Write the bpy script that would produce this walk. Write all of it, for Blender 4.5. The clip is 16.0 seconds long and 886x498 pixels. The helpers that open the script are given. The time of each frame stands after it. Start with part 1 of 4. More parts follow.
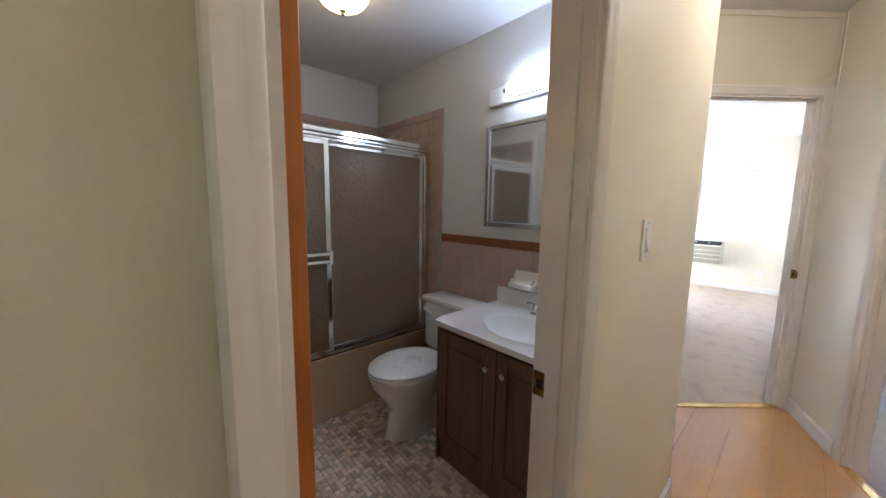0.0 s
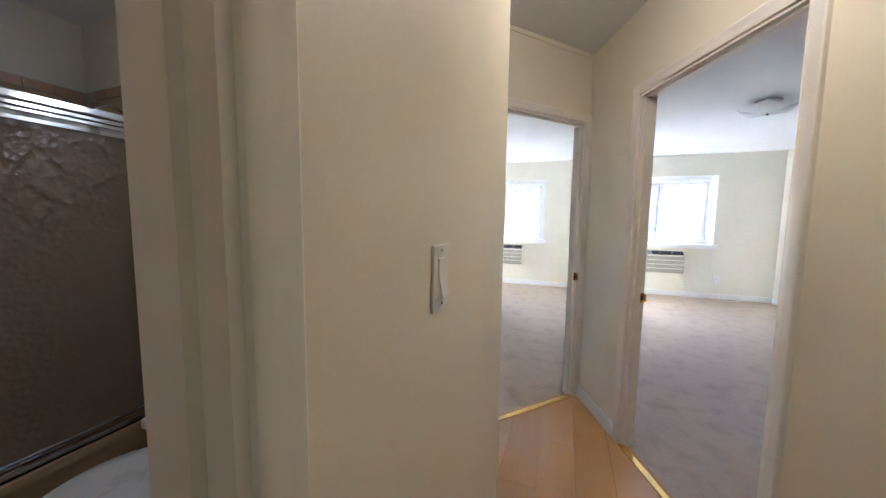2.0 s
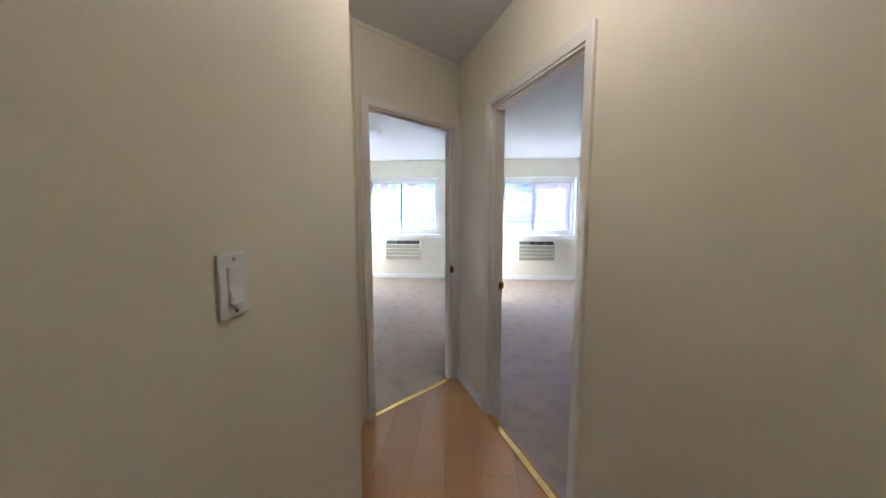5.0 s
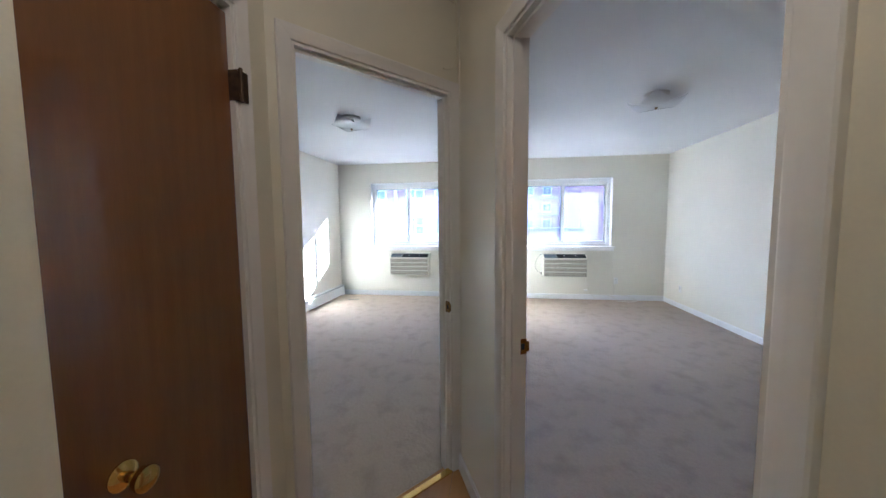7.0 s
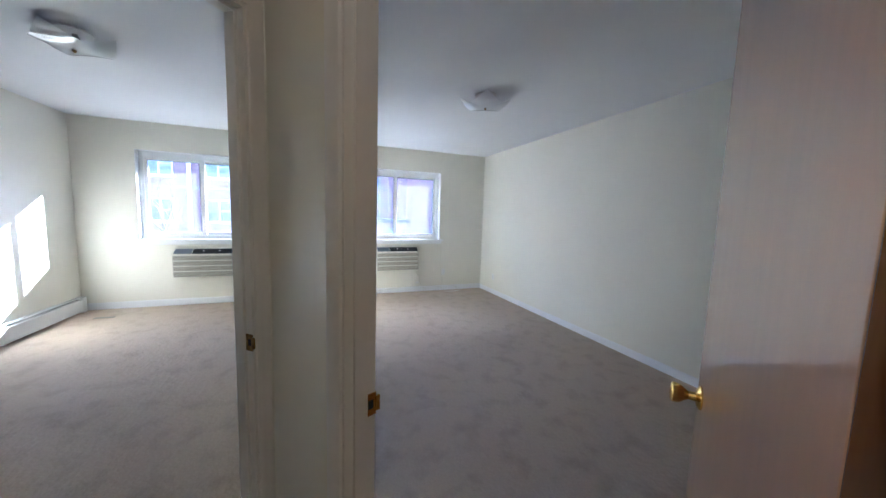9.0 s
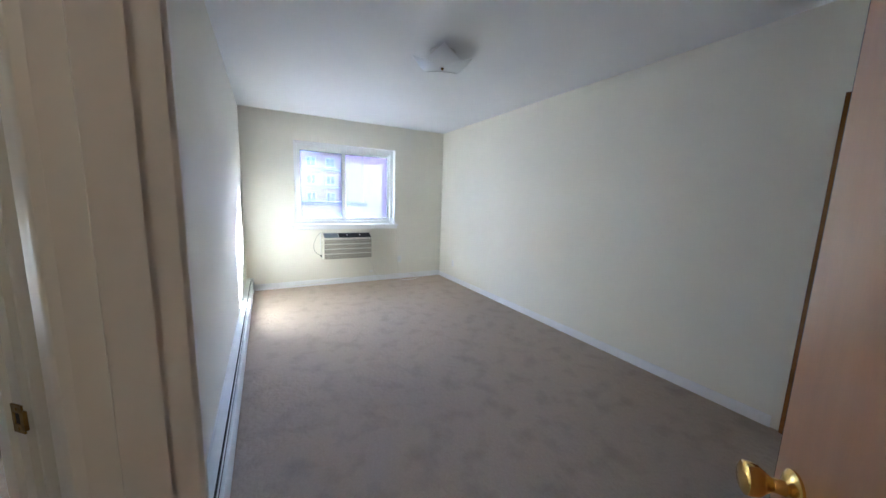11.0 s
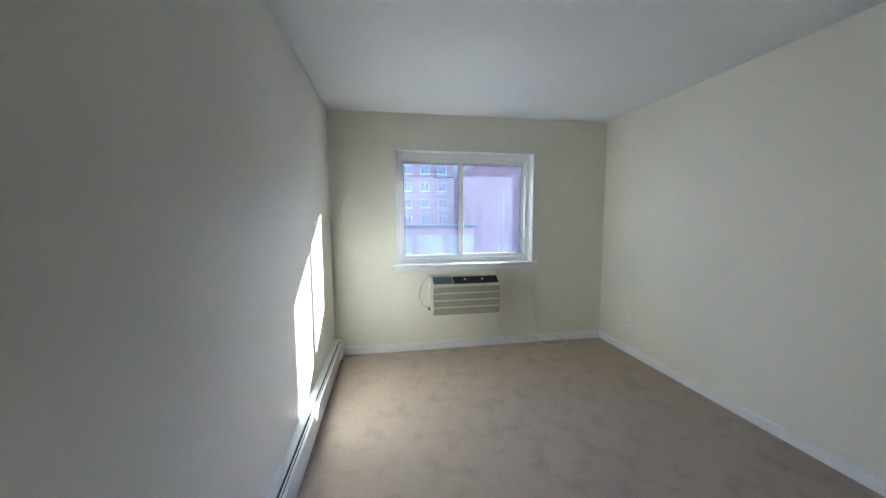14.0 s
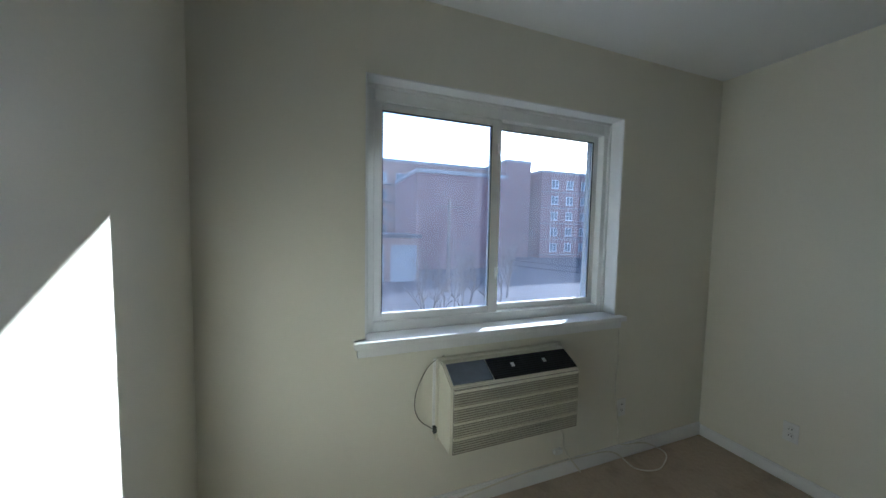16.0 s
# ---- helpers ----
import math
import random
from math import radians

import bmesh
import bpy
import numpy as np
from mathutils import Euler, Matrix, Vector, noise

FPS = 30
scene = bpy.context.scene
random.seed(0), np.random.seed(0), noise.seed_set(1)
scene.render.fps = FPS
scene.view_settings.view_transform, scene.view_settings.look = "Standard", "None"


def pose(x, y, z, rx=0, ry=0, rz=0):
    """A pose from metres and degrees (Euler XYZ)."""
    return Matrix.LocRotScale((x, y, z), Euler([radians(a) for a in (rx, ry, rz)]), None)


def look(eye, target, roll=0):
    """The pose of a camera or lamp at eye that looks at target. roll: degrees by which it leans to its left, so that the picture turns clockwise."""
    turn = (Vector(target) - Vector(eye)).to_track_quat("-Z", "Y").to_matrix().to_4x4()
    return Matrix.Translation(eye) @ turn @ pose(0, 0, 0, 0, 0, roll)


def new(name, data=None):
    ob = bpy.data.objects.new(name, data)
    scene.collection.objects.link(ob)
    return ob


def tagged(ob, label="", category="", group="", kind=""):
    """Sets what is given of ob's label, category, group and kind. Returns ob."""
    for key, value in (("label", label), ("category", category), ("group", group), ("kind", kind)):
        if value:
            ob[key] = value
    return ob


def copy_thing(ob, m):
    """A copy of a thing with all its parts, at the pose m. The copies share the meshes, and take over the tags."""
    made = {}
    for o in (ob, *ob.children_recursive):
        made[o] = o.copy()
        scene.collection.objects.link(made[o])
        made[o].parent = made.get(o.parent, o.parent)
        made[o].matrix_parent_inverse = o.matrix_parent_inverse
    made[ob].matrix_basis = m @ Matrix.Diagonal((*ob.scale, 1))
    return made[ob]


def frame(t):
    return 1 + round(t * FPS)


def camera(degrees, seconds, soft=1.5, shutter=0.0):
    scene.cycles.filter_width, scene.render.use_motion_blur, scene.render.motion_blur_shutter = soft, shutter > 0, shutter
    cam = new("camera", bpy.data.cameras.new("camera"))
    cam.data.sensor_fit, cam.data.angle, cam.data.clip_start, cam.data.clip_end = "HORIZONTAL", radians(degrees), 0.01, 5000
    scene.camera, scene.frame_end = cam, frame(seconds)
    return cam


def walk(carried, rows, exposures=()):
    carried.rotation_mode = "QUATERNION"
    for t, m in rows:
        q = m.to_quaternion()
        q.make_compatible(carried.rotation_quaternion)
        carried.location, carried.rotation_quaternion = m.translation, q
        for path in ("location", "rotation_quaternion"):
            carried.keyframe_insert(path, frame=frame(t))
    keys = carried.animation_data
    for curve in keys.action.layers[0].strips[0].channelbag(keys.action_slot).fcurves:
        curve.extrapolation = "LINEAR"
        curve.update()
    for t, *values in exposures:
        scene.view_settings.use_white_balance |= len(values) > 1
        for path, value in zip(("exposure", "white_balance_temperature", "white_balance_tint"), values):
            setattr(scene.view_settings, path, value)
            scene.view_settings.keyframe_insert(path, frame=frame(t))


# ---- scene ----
cam = camera(106.9, 16.0)
METRES, EYE, TILT, LEAN, TURN = 8.0, 1.5, 0.0, 0.0, -38.6
PATH = [
    (0, (-0.123, 0.206, 1.323), (1.221, 1.667, 1.078), 0.9),
    (0.5, (-0.069, 0.285, 1.333), (1.398, 1.628, 1.124), 0.3),
    (1, (0.061, 0.346, 1.332), (1.63, 1.563, 1.094), -0.2),
    (1.5, (0.244, 0.352, 1.343), (1.829, 1.56, 1.172), 1.1),
    (1.9, (0.353, 0.306, 1.338), (2.16, 1.148, 1.168), 0.5),
    (2, (0.394, 0.296, 1.346), (2.261, 0.987, 1.164), 0.7),
    (2.5, (0.493, 0.26, 1.347), (2.485, 0.258, 1.167), -0.8),
    (3, (0.553, 0.256, 1.353), (2.528, -0.022, 1.204), -2.0),
    (3.5, (0.513, 0.234, 1.359), (2.495, 0.005, 1.223), -0.7),
    (4, (0.367, 0.145, 1.357), (2.361, 0.153, 1.194), 0.4),
    (4.2, (0.306, 0.085, 1.353), (2.295, 0.193, 1.17), 1.1),
    (6.3, (0.884, 0.067, 1.404), (2.864, 0.247, 1.189), -0.7),
    (6.5, (1.007, -0.002, 1.378), (2.978, 0.288, 1.207), 0.8),
    (7, (1.292, -0.007, 1.373), (3.267, 0.269, 1.221), -0.5),
    (7.5, (1.532, 0.016, 1.374), (3.519, 0.214, 1.26), -2.0),
    (8, (1.652, 0.006, 1.396), (3.647, -0.012, 1.261), 0.8),
    (8.5, (1.704, 0.008, 1.412), (3.654, -0.401, 1.234), 0.2),
    (9, (1.735, -0.008, 1.392), (3.589, -0.731, 1.19), 1.7),
    (9.5, (1.721, -0.034, 1.404), (3.484, -0.949, 1.173), 1.9),
    (10, (1.784, -0.114, 1.378), (3.534, -1.045, 1.107), 1.8),
    (10.2, (1.849, -0.125, 1.374), (3.583, -1.077, 1.081), 2.0),
    (12.3, (2.581, -0.503, 1.382), (4.41, -1.265, 1.113), 0.2),
    (12.5, (2.665, -0.541, 1.409), (4.574, -1.089, 1.17), 1.8),
    (13, (2.959, -0.631, 1.416), (4.892, -1.068, 1.148), 3.0),
    (13.5, (3.374, -0.583, 1.406), (5.297, -1.084, 1.178), -0.2),
    (14, (3.902, -0.518, 1.439), (5.866, -0.849, 1.256), -0.3),
    (14.5, (4.403, -0.468, 1.44), (6.352, -0.873, 1.245), 1.0),
    (15, (4.885, -0.441, 1.438), (6.804, -0.971, 1.244), 0.6),
    (15.5, (5.395, -0.438, 1.458), (7.326, -0.935, 1.295), 2.5),
    (16, (5.884, -0.415, 1.475), (7.754, -1.115, 1.349), 1.1),
]
EXPOSURES = [
    (0.0, 6.95, 5000, 13), (1.5, 6.75, 5000, 12), (2.5, 6.1, 4950, 12), (4.2, 5.95, 4900, 12), (6.3, 5.8, 4830, 12), (7.0, 5.65, 4800, 11),
    (8.5, 5.4, 4830, 10), (10.2, 5.58, 4880, 10), (12.3, 5.38, 5050, 6), (13.5, 4.95, 5100, 5), (14.5, 4.35, 5150, 3), (15.2, 3.85, 5150, 1), (16.0, 3.45, 5150, 0),
]
walk(cam, [(t, look(eye, target, roll)) for t, eye, target, roll in PATH], EXPOSURES)

# ---------------------------------------------------------------- light
SUN_WAY = Vector((-1.0, 1.28, -0.64)).normalized()
world = bpy.data.worlds.new("sky")
scene.world = world
world.use_nodes = True
wn = world.node_tree
sky = wn.nodes.new("ShaderNodeTexSky")
sky.sky_type = "NISHITA"
sky.sun_disc = False
sky.sun_elevation = math.asin(-SUN_WAY.z)
sky.sun_rotation = math.atan2(-SUN_WAY.x, -SUN_WAY.y)
wn.links.new(sky.outputs[0], wn.nodes["Background"].inputs[0])
wn.nodes["Background"].inputs[1].default_value = 0.15
sun = new("sun", bpy.data.lights.new("sun", "SUN"))
sun.data.energy, sun.data.angle, sun.data.color = 2.0, radians(0.5), (1.0, 0.95, 0.87)
sun.matrix_world = look((30, -38, 20), Vector((30, -38, 20)) + SUN_WAY)


def point_lamp(name, place, watts, colour, radius):
    ob = new(name, bpy.data.lights.new(name, "POINT"))
    ob.data.energy, ob.data.color, ob.data.shadow_soft_size = watts, colour, radius
    ob.location = place
    return ob


point_lamp("hall_bulb", (1.42, 0.06, 2.36), 0.138, (1.0, 0.81, 0.60), 0.06)
point_lamp("bath_bulb", (0.65, 1.77, 2.27), 0.0105, (1.0, 0.70, 0.35), 0.04)
tube_lamp = new("vanity_tube", bpy.data.lights.new("vanity_tube", "AREA"))
tube_lamp.data.shape, tube_lamp.data.size, tube_lamp.data.size_y = "RECTANGLE", 0.5, 0.05
tube_lamp.data.energy, tube_lamp.data.color = 0.021, (1.0, 0.92, 0.76)
tube_lamp.matrix_world = look((1.37, 1.12, 1.98), (0.6, 1.12, 1.80))


# ---------------------------------------------------------------- materials
def material(name, colour, rough=0.6, metal=0.0, vary=0.06, scale=3.0, fine=60.0, bump=0.05, stretch=(1, 1, 1), island=0.0,
             pieces=0.0, glow=0.0, coat=0.0, coat_rough=0.06, coat_ior=1.5, spec=0.5, bump_scale=None, dark=None, thresh=(0.35, 0.65)):
    m = bpy.data.materials.new(name)
    m.use_nodes = True
    t = m.node_tree
    b = t.nodes["Principled BSDF"]
    link = t.links.new
    b.inputs["Roughness"].default_value, b.inputs["Metallic"].default_value = rough, metal
    b.inputs["Coat Weight"].default_value = coat
    b.inputs["Coat Roughness"].default_value = coat_rough
    b.inputs["Coat IOR"].default_value = coat_ior
    b.inputs["Specular IOR Level"].default_value = spec
    co = t.nodes.new("ShaderNodeTexCoord")
    mp = t.nodes.new("ShaderNodeMapping")
    mp.inputs["Scale"].default_value = stretch
    link(co.outputs["Object"], mp.inputs[0])

    def cloud(s, detail):
        n = t.nodes.new("ShaderNodeTexNoise")
        n.inputs["Scale"].default_value, n.inputs["Detail"].default_value = s, detail
        link(mp.outputs[0], n.inputs["Vector"])
        return n.outputs["Fac"]

    big, small = cloud(scale, 4), cloud(fine, 3)
    ramp = t.nodes.new("ShaderNodeMapRange")
    ramp.inputs["From Min"].default_value, ramp.inputs["From Max"].default_value = thresh
    link(big, ramp.inputs[0])
    mix = t.nodes.new("ShaderNodeMix")
    mix.data_type = "RGBA"
    low = dark or [c * (1 - 2 * vary) for c in colour]
    mix.inputs[6].default_value, mix.inputs[7].default_value = (*low, 1), (*colour, 1)
    link(ramp.outputs[0], mix.inputs[0])
    last = mix.outputs[2]

    def shade(fac, amount):
        nonlocal last
        r = t.nodes.new("ShaderNodeMapRange")
        r.inputs["To Min"].default_value, r.inputs["To Max"].default_value = 1 - amount, 1 + amount
        link(fac, r.inputs[0])
        h = t.nodes.new("ShaderNodeHueSaturation")
        link(r.outputs[0], h.inputs["Value"])
        link(last, h.inputs["Color"])
        last = h.outputs[0]

    shade(small, vary * 1.5)
    if island:
        shade(t.nodes.new("ShaderNodeNewGeometry").outputs["Random Per Island"], island)
    if pieces:
        shade(t.nodes.new("ShaderNodeObjectInfo").outputs["Random"], pieces)
    link(last, b.inputs["Base Color"])
    rr = t.nodes.new("ShaderNodeMapRange")
    rr.inputs["To Min"].default_value, rr.inputs["To Max"].default_value = max(rough - 0.08, 0.02), min(rough + 0.08, 1)
    link(big, rr.inputs[0])
    if stretch == (1, 1, 1):
        link(rr.outputs[0], b.inputs["Roughness"])
    if bump:
        bp = t.nodes.new("ShaderNodeBump")
        bp.inputs["Strength"].default_value, bp.inputs["Distance"].default_value = bump, 0.01
        link(cloud(bump_scale, 4) if bump_scale else small, bp.inputs["Height"])
        link(bp.outputs[0], b.inputs["Normal"])
    if glow:
        b.inputs["Emission Color"].default_value = (*colour, 1)
        b.inputs["Emission Strength"].default_value = glow
    return m


def pane_glass(name, tint=(1, 1, 1), dust_haze=0.12, rough=0.0, dust_haze_colour=(0.8, 0.82, 0.85)):
    """Thin window glass: clear or tinted to dim, with a weak mirror and streaked dust that doubles as painted haze."""
    m = bpy.data.materials.new(name)
    m.use_nodes = True
    t = m.node_tree
    t.nodes.remove(t.nodes["Principled BSDF"])
    out = t.nodes["Material Output"]
    clear, gloss, dust = (t.nodes.new("ShaderNodeBsdf" + k) for k in ("Transparent", "Glossy", "Translucent"))
    clear.inputs[0].default_value = (*tint, 1)
    gloss.inputs["Roughness"].default_value = 0.02 + rough
    dust.inputs[0].default_value = (*dust_haze_colour, 1)
    co, mp, n = t.nodes.new("ShaderNodeTexCoord"), t.nodes.new("ShaderNodeMapping"), t.nodes.new("ShaderNodeTexNoise")
    mp.inputs["Scale"].default_value = (1, 3.2, 1.2)
    mp.inputs["Rotation"].default_value = (0.5, 0, 0)
    n.inputs["Scale"].default_value, n.inputs["Detail"].default_value, n.inputs["Distortion"].default_value = 3.2, 8, 1.2
    r = t.nodes.new("ShaderNodeMapRange")
    r.inputs["From Min"].default_value, r.inputs["From Max"].default_value = 0.4, 0.75
    r.inputs["To Min"].default_value, r.inputs["To Max"].default_value = dust_haze * 0.8, dust_haze * 1.5
    a, b = t.nodes.new("ShaderNodeMixShader"), t.nodes.new("ShaderNodeMixShader")
    f = t.nodes.new("ShaderNodeFresnel")
    f.inputs[0].default_value = 1.3
    link = t.links.new
    link(co.outputs["Object"], mp.inputs[0])
    link(mp.outputs[0], n.inputs["Vector"])
    link(n.outputs["Fac"], r.inputs[0])
    link(r.outputs[0], a.inputs[0])
    link(clear.outputs[0], a.inputs[1])
    link(dust.outputs[0], a.inputs[2])
    link(f.outputs[0], b.inputs[0])
    link(a.outputs[0], b.inputs[1])
    link(gloss.outputs[0], b.inputs[2])
    link(b.outputs[0], out.inputs[0])
    return m


BEDDOOR = material("orange_brown_varnished_wood", (0.50, 0.245, 0.115), 0.3, vary=0.04, scale=3, fine=40, bump=0.0, stretch=(9, 9, 0.6), coat=1.0, coat_rough=0.07, coat_ior=1.6)
CREAM = material("cream_wall_paint", (0.80, 0.765, 0.66), 0.55, vary=0.02, scale=1.2, fine=180, bump=0.03)
HALLWALL = material("warm_cream_wall_paint", (0.80, 0.745, 0.60), 0.5, vary=0.025, scale=1.5, fine=160, bump=0.03)
BATHWALL = material("grey_white_wall_paint", (0.68, 0.675, 0.63), 0.5, vary=0.02, scale=1.5, fine=160, bump=0.03)
CEIL = material("white_ceiling_paint", (0.80, 0.80, 0.80), 0.7, vary=0.02, scale=1.0, fine=150, bump=0.04)
TRIM = material("white_gloss_trim_paint", (0.83, 0.825, 0.82), 0.34, vary=0.02, scale=5, fine=70, bump=0.02)
CASING = material("cream_white_gloss_paint", (0.83, 0.79, 0.73), 0.38, vary=0.015, scale=5, fine=70, bump=0.015)
CARPET = material("taupe_carpet", (0.47, 0.385, 0.30), 0.95, vary=0.075, scale=6, thresh=(0.3, 0.5), fine=110, bump=0.8, bump_scale=30, spec=0.1)
LAMINATE = material("honey_laminate", (0.64, 0.365, 0.15), 0.26, vary=0.05, thresh=(0.2, 0.8), scale=3, fine=24, bump=0.0, stretch=(0.8, 14, 1), pieces=0.05)
BRASS = material("polished_brass", (0.80, 0.55, 0.16), 0.18, 1.0, vary=0.08, scale=20, bump=0.02)
OLDBRASS = material("worn_dark_brass", (0.32, 0.20, 0.07), 0.35, 1.0, vary=0.2, scale=40, bump=0.05)
HINGE = material("tarnished_dark_hinge", (0.10, 0.055, 0.025), 0.45, 0.6, vary=0.2, scale=40, bump=0.05)
CHROME = material("chrome", (0.86, 0.87, 0.88), 0.10, 1.0, vary=0.03, scale=12, bump=0.01)
ALU = material("brushed_aluminium", (0.70, 0.71, 0.72), 0.22, 1.0, vary=0.05, scale=8, fine=80, bump=0.03)
DOORWOOD = material("red_brown_varnished_wood", (0.18, 0.068, 0.016), 0.25, vary=0.07, scale=3, fine=40, bump=0.0, stretch=(9, 9, 0.6), coat=1.0)
ORANGEWOOD = material("orange_varnished_door_edge", (0.46, 0.155, 0.022), 0.35, vary=0.12, scale=4, fine=40, bump=0.03, stretch=(9, 9, 0.6))
VANITYWOOD = material("dark_cherry_laminate", (0.155, 0.072, 0.036), 0.4, vary=0.2, scale=3, fine=30, bump=0.03, stretch=(7, 7, 0.7))
PORCELAIN = material("white_porcelain", (0.80, 0.79, 0.76), 0.12, vary=0.01, scale=4, bump=0.0, coat=0.3)
MARBLE = material("white_cultured_marble", (0.82, 0.82, 0.82), 0.18, vary=0.02, scale=5, bump=0.0, coat=0.3)
TUB = material("tan_enamel", (0.52, 0.365, 0.22), 0.2, vary=0.05, scale=2, bump=0.0, coat=0.2)
TILE = material("pink_beige_tile", (0.50, 0.36, 0.29), 0.22, vary=0.04, scale=6, fine=50, bump=0.02, pieces=0.06)
TILETAN = material("tan_beige_tile", (0.50, 0.37, 0.265), 0.22, vary=0.04, scale=6, fine=50, bump=0.02, pieces=0.06)
TRIMTILE = material("brown_trim_tile", (0.27, 0.115, 0.055), 0.2, vary=0.10, scale=8, bump=0.02, pieces=0.12)
GROUT = material("grey_grout", (0.42, 0.37, 0.33), 0.9, vary=0.08, scale=10, bump=0.1)
MOSAIC = material("mixed_brown_mosaic", (0.70, 0.59, 0.47), 0.45, vary=0.06, scale=30, bump=0.05, island=0.42)
IVORY = material("ivory_plastic", (0.72, 0.69, 0.58), 0.4, vary=0.03, scale=6, bump=0.02)
# painted shade between the louvres; also plain dark plastic for a cable and a vent
IVORYDARK = material("grille_shade_and_dark_plastic", (0.22, 0.20, 0.16), 0.5, vary=0.05, scale=6, bump=0.02)
WHITEPLASTIC = material("white_plastic", (0.80, 0.79, 0.76), 0.3, vary=0.02, scale=8, bump=0.0)
# ivory darkened for the louvres, so that the ribs stand out lighter
LOUVRE = material("ivory_louvre_plastic", (0.50, 0.47, 0.385), 0.45, vary=0.03, scale=6, bump=0.0)
BLACKPLASTIC = material("black_plastic", (0.018, 0.019, 0.023), 0.35, vary=0.1, scale=8, bump=0.02)
SLATE = material("blue_grey_panel", (0.13, 0.15, 0.18), 0.3, vary=0.1, scale=8, bump=0.02)
HEATER = material("white_enamelled_steel", (0.78, 0.78, 0.76), 0.35, vary=0.03, scale=3, bump=0.02)
# near-black for gaskets, and painted as shade in slots, holes and gaps
DARKGAP = material("dark_slot", (0.03, 0.03, 0.03), 0.8, vary=0.1, bump=0.0)
CORD = material("white_cable", (0.74, 0.71, 0.62), 0.45, vary=0.05, scale=10, bump=0.0)
MIRROR = material("mirror_silver", (0.90, 0.91, 0.91), 0.02, 1.0, vary=0.0, bump=0.0)
SHADE = material("warm_lit_glass_bowl", (1.0, 0.62, 0.22), 0.3, vary=0.03, bump=0.0, glow=0.03)
TUBEGLOW = material("lit_fluorescent_diffuser", (0.97, 0.98, 1.0), 0.3, vary=0.0, bump=0.0, glow=0.15)
VINYL = material("white_vinyl", (0.82, 0.82, 0.80), 0.35, vary=0.03, scale=4, bump=0.01)
BRICK = material("red_brick_wall", (0.27, 0.145, 0.13), 0.85, vary=0.12, scale=0.7, fine=9, bump=0.2)
BRICKTAN = material("tan_brick_wall", (0.33, 0.20, 0.15), 0.85, vary=0.10, scale=0.7, fine=9, bump=0.2)
CONCRETE = material("grey_concrete", (0.36, 0.35, 0.34), 0.85, vary=0.08, scale=1, fine=12, bump=0.1)
ASPHALT = material("asphalt", (0.06, 0.06, 0.065), 0.9, vary=0.15, scale=0.6, fine=20, bump=0.2)
DARKPANE = material("far_window_pane", (0.10, 0.13, 0.17), 0.08, vary=0.2, scale=0.4, bump=0.0)
STEELBLACK = material("black_painted_iron", (0.03, 0.03, 0.035), 0.5, vary=0.1, bump=0.02)
BARK = material("pale_twig_bark", (0.24, 0.18, 0.14), 0.9, vary=0.15, scale=6, bump=0.1)
# tint weakens and warms the daylight from the added hallway window
FILLGLASS = pane_glass("amber_fill_light_glass", (0.50, 0.42, 0.29), dust_haze=0.02, dust_haze_colour=(0.8, 0.7, 0.5))
# grey tint dims the bright outdoors; lilac dust film also paints the glare haze
GLASS = pane_glass("dimming_hazy_dusty_glass", (0.55, 0.55, 0.60), dust_haze=0.021, dust_haze_colour=(0.74, 0.76, 0.95))


def milk_glass(name):
    """White glass that lets light through from behind and shines a little."""
    m = bpy.data.materials.new(name)
    m.use_nodes = True
    t = m.node_tree
    t.nodes.remove(t.nodes["Principled BSDF"])
    through_it, front, gloss = (t.nodes.new("ShaderNodeBsdf" + k) for k in ("Translucent", "Diffuse", "Glossy"))
    through_it.inputs[0].default_value = front.inputs[0].default_value = (0.93, 0.94, 0.94, 1)
    gloss.inputs["Roughness"].default_value = 0.08
    a, b, f = t.nodes.new("ShaderNodeMixShader"), t.nodes.new("ShaderNodeMixShader"), t.nodes.new("ShaderNodeFresnel")
    a.inputs[0].default_value = 0.55
    t.links.new(through_it.outputs[0], a.inputs[1])
    t.links.new(front.outputs[0], a.inputs[2])
    t.links.new(f.outputs[0], b.inputs[0])
    t.links.new(a.outputs[0], b.inputs[1])
    t.links.new(gloss.outputs[0], b.inputs[2])
    t.links.new(b.outputs[0], t.nodes["Material Output"].inputs[0])
    return m


LAMPGLASS = milk_glass("frosted_white_lamp_glass")


def frosted(name):
    m = bpy.data.materials.new(name)
    m.use_nodes = True
    t = m.node_tree
    b = t.nodes["Principled BSDF"]
    b.inputs["Base Color"].default_value = (0.35, 0.265, 0.185, 1)
    b.inputs["Roughness"].default_value = 0.13
    b.inputs["Transmission Weight"].default_value = 0.45
    b.inputs["IOR"].default_value = 1.3
    co, v, bp = t.nodes.new("ShaderNodeTexCoord"), t.nodes.new("ShaderNodeTexVoronoi"), t.nodes.new("ShaderNodeBump")
    v.inputs["Scale"].default_value = 42
    bp.inputs["Strength"].default_value, bp.inputs["Distance"].default_value = 0.6, 0.006
    t.links.new(co.outputs["Object"], v.inputs["Vector"])
    t.links.new(v.outputs["Distance"], bp.inputs["Height"])
    t.links.new(bp.outputs[0], b.inputs["Normal"])
    return m


FROST = frosted("pebbled_brown_glass")


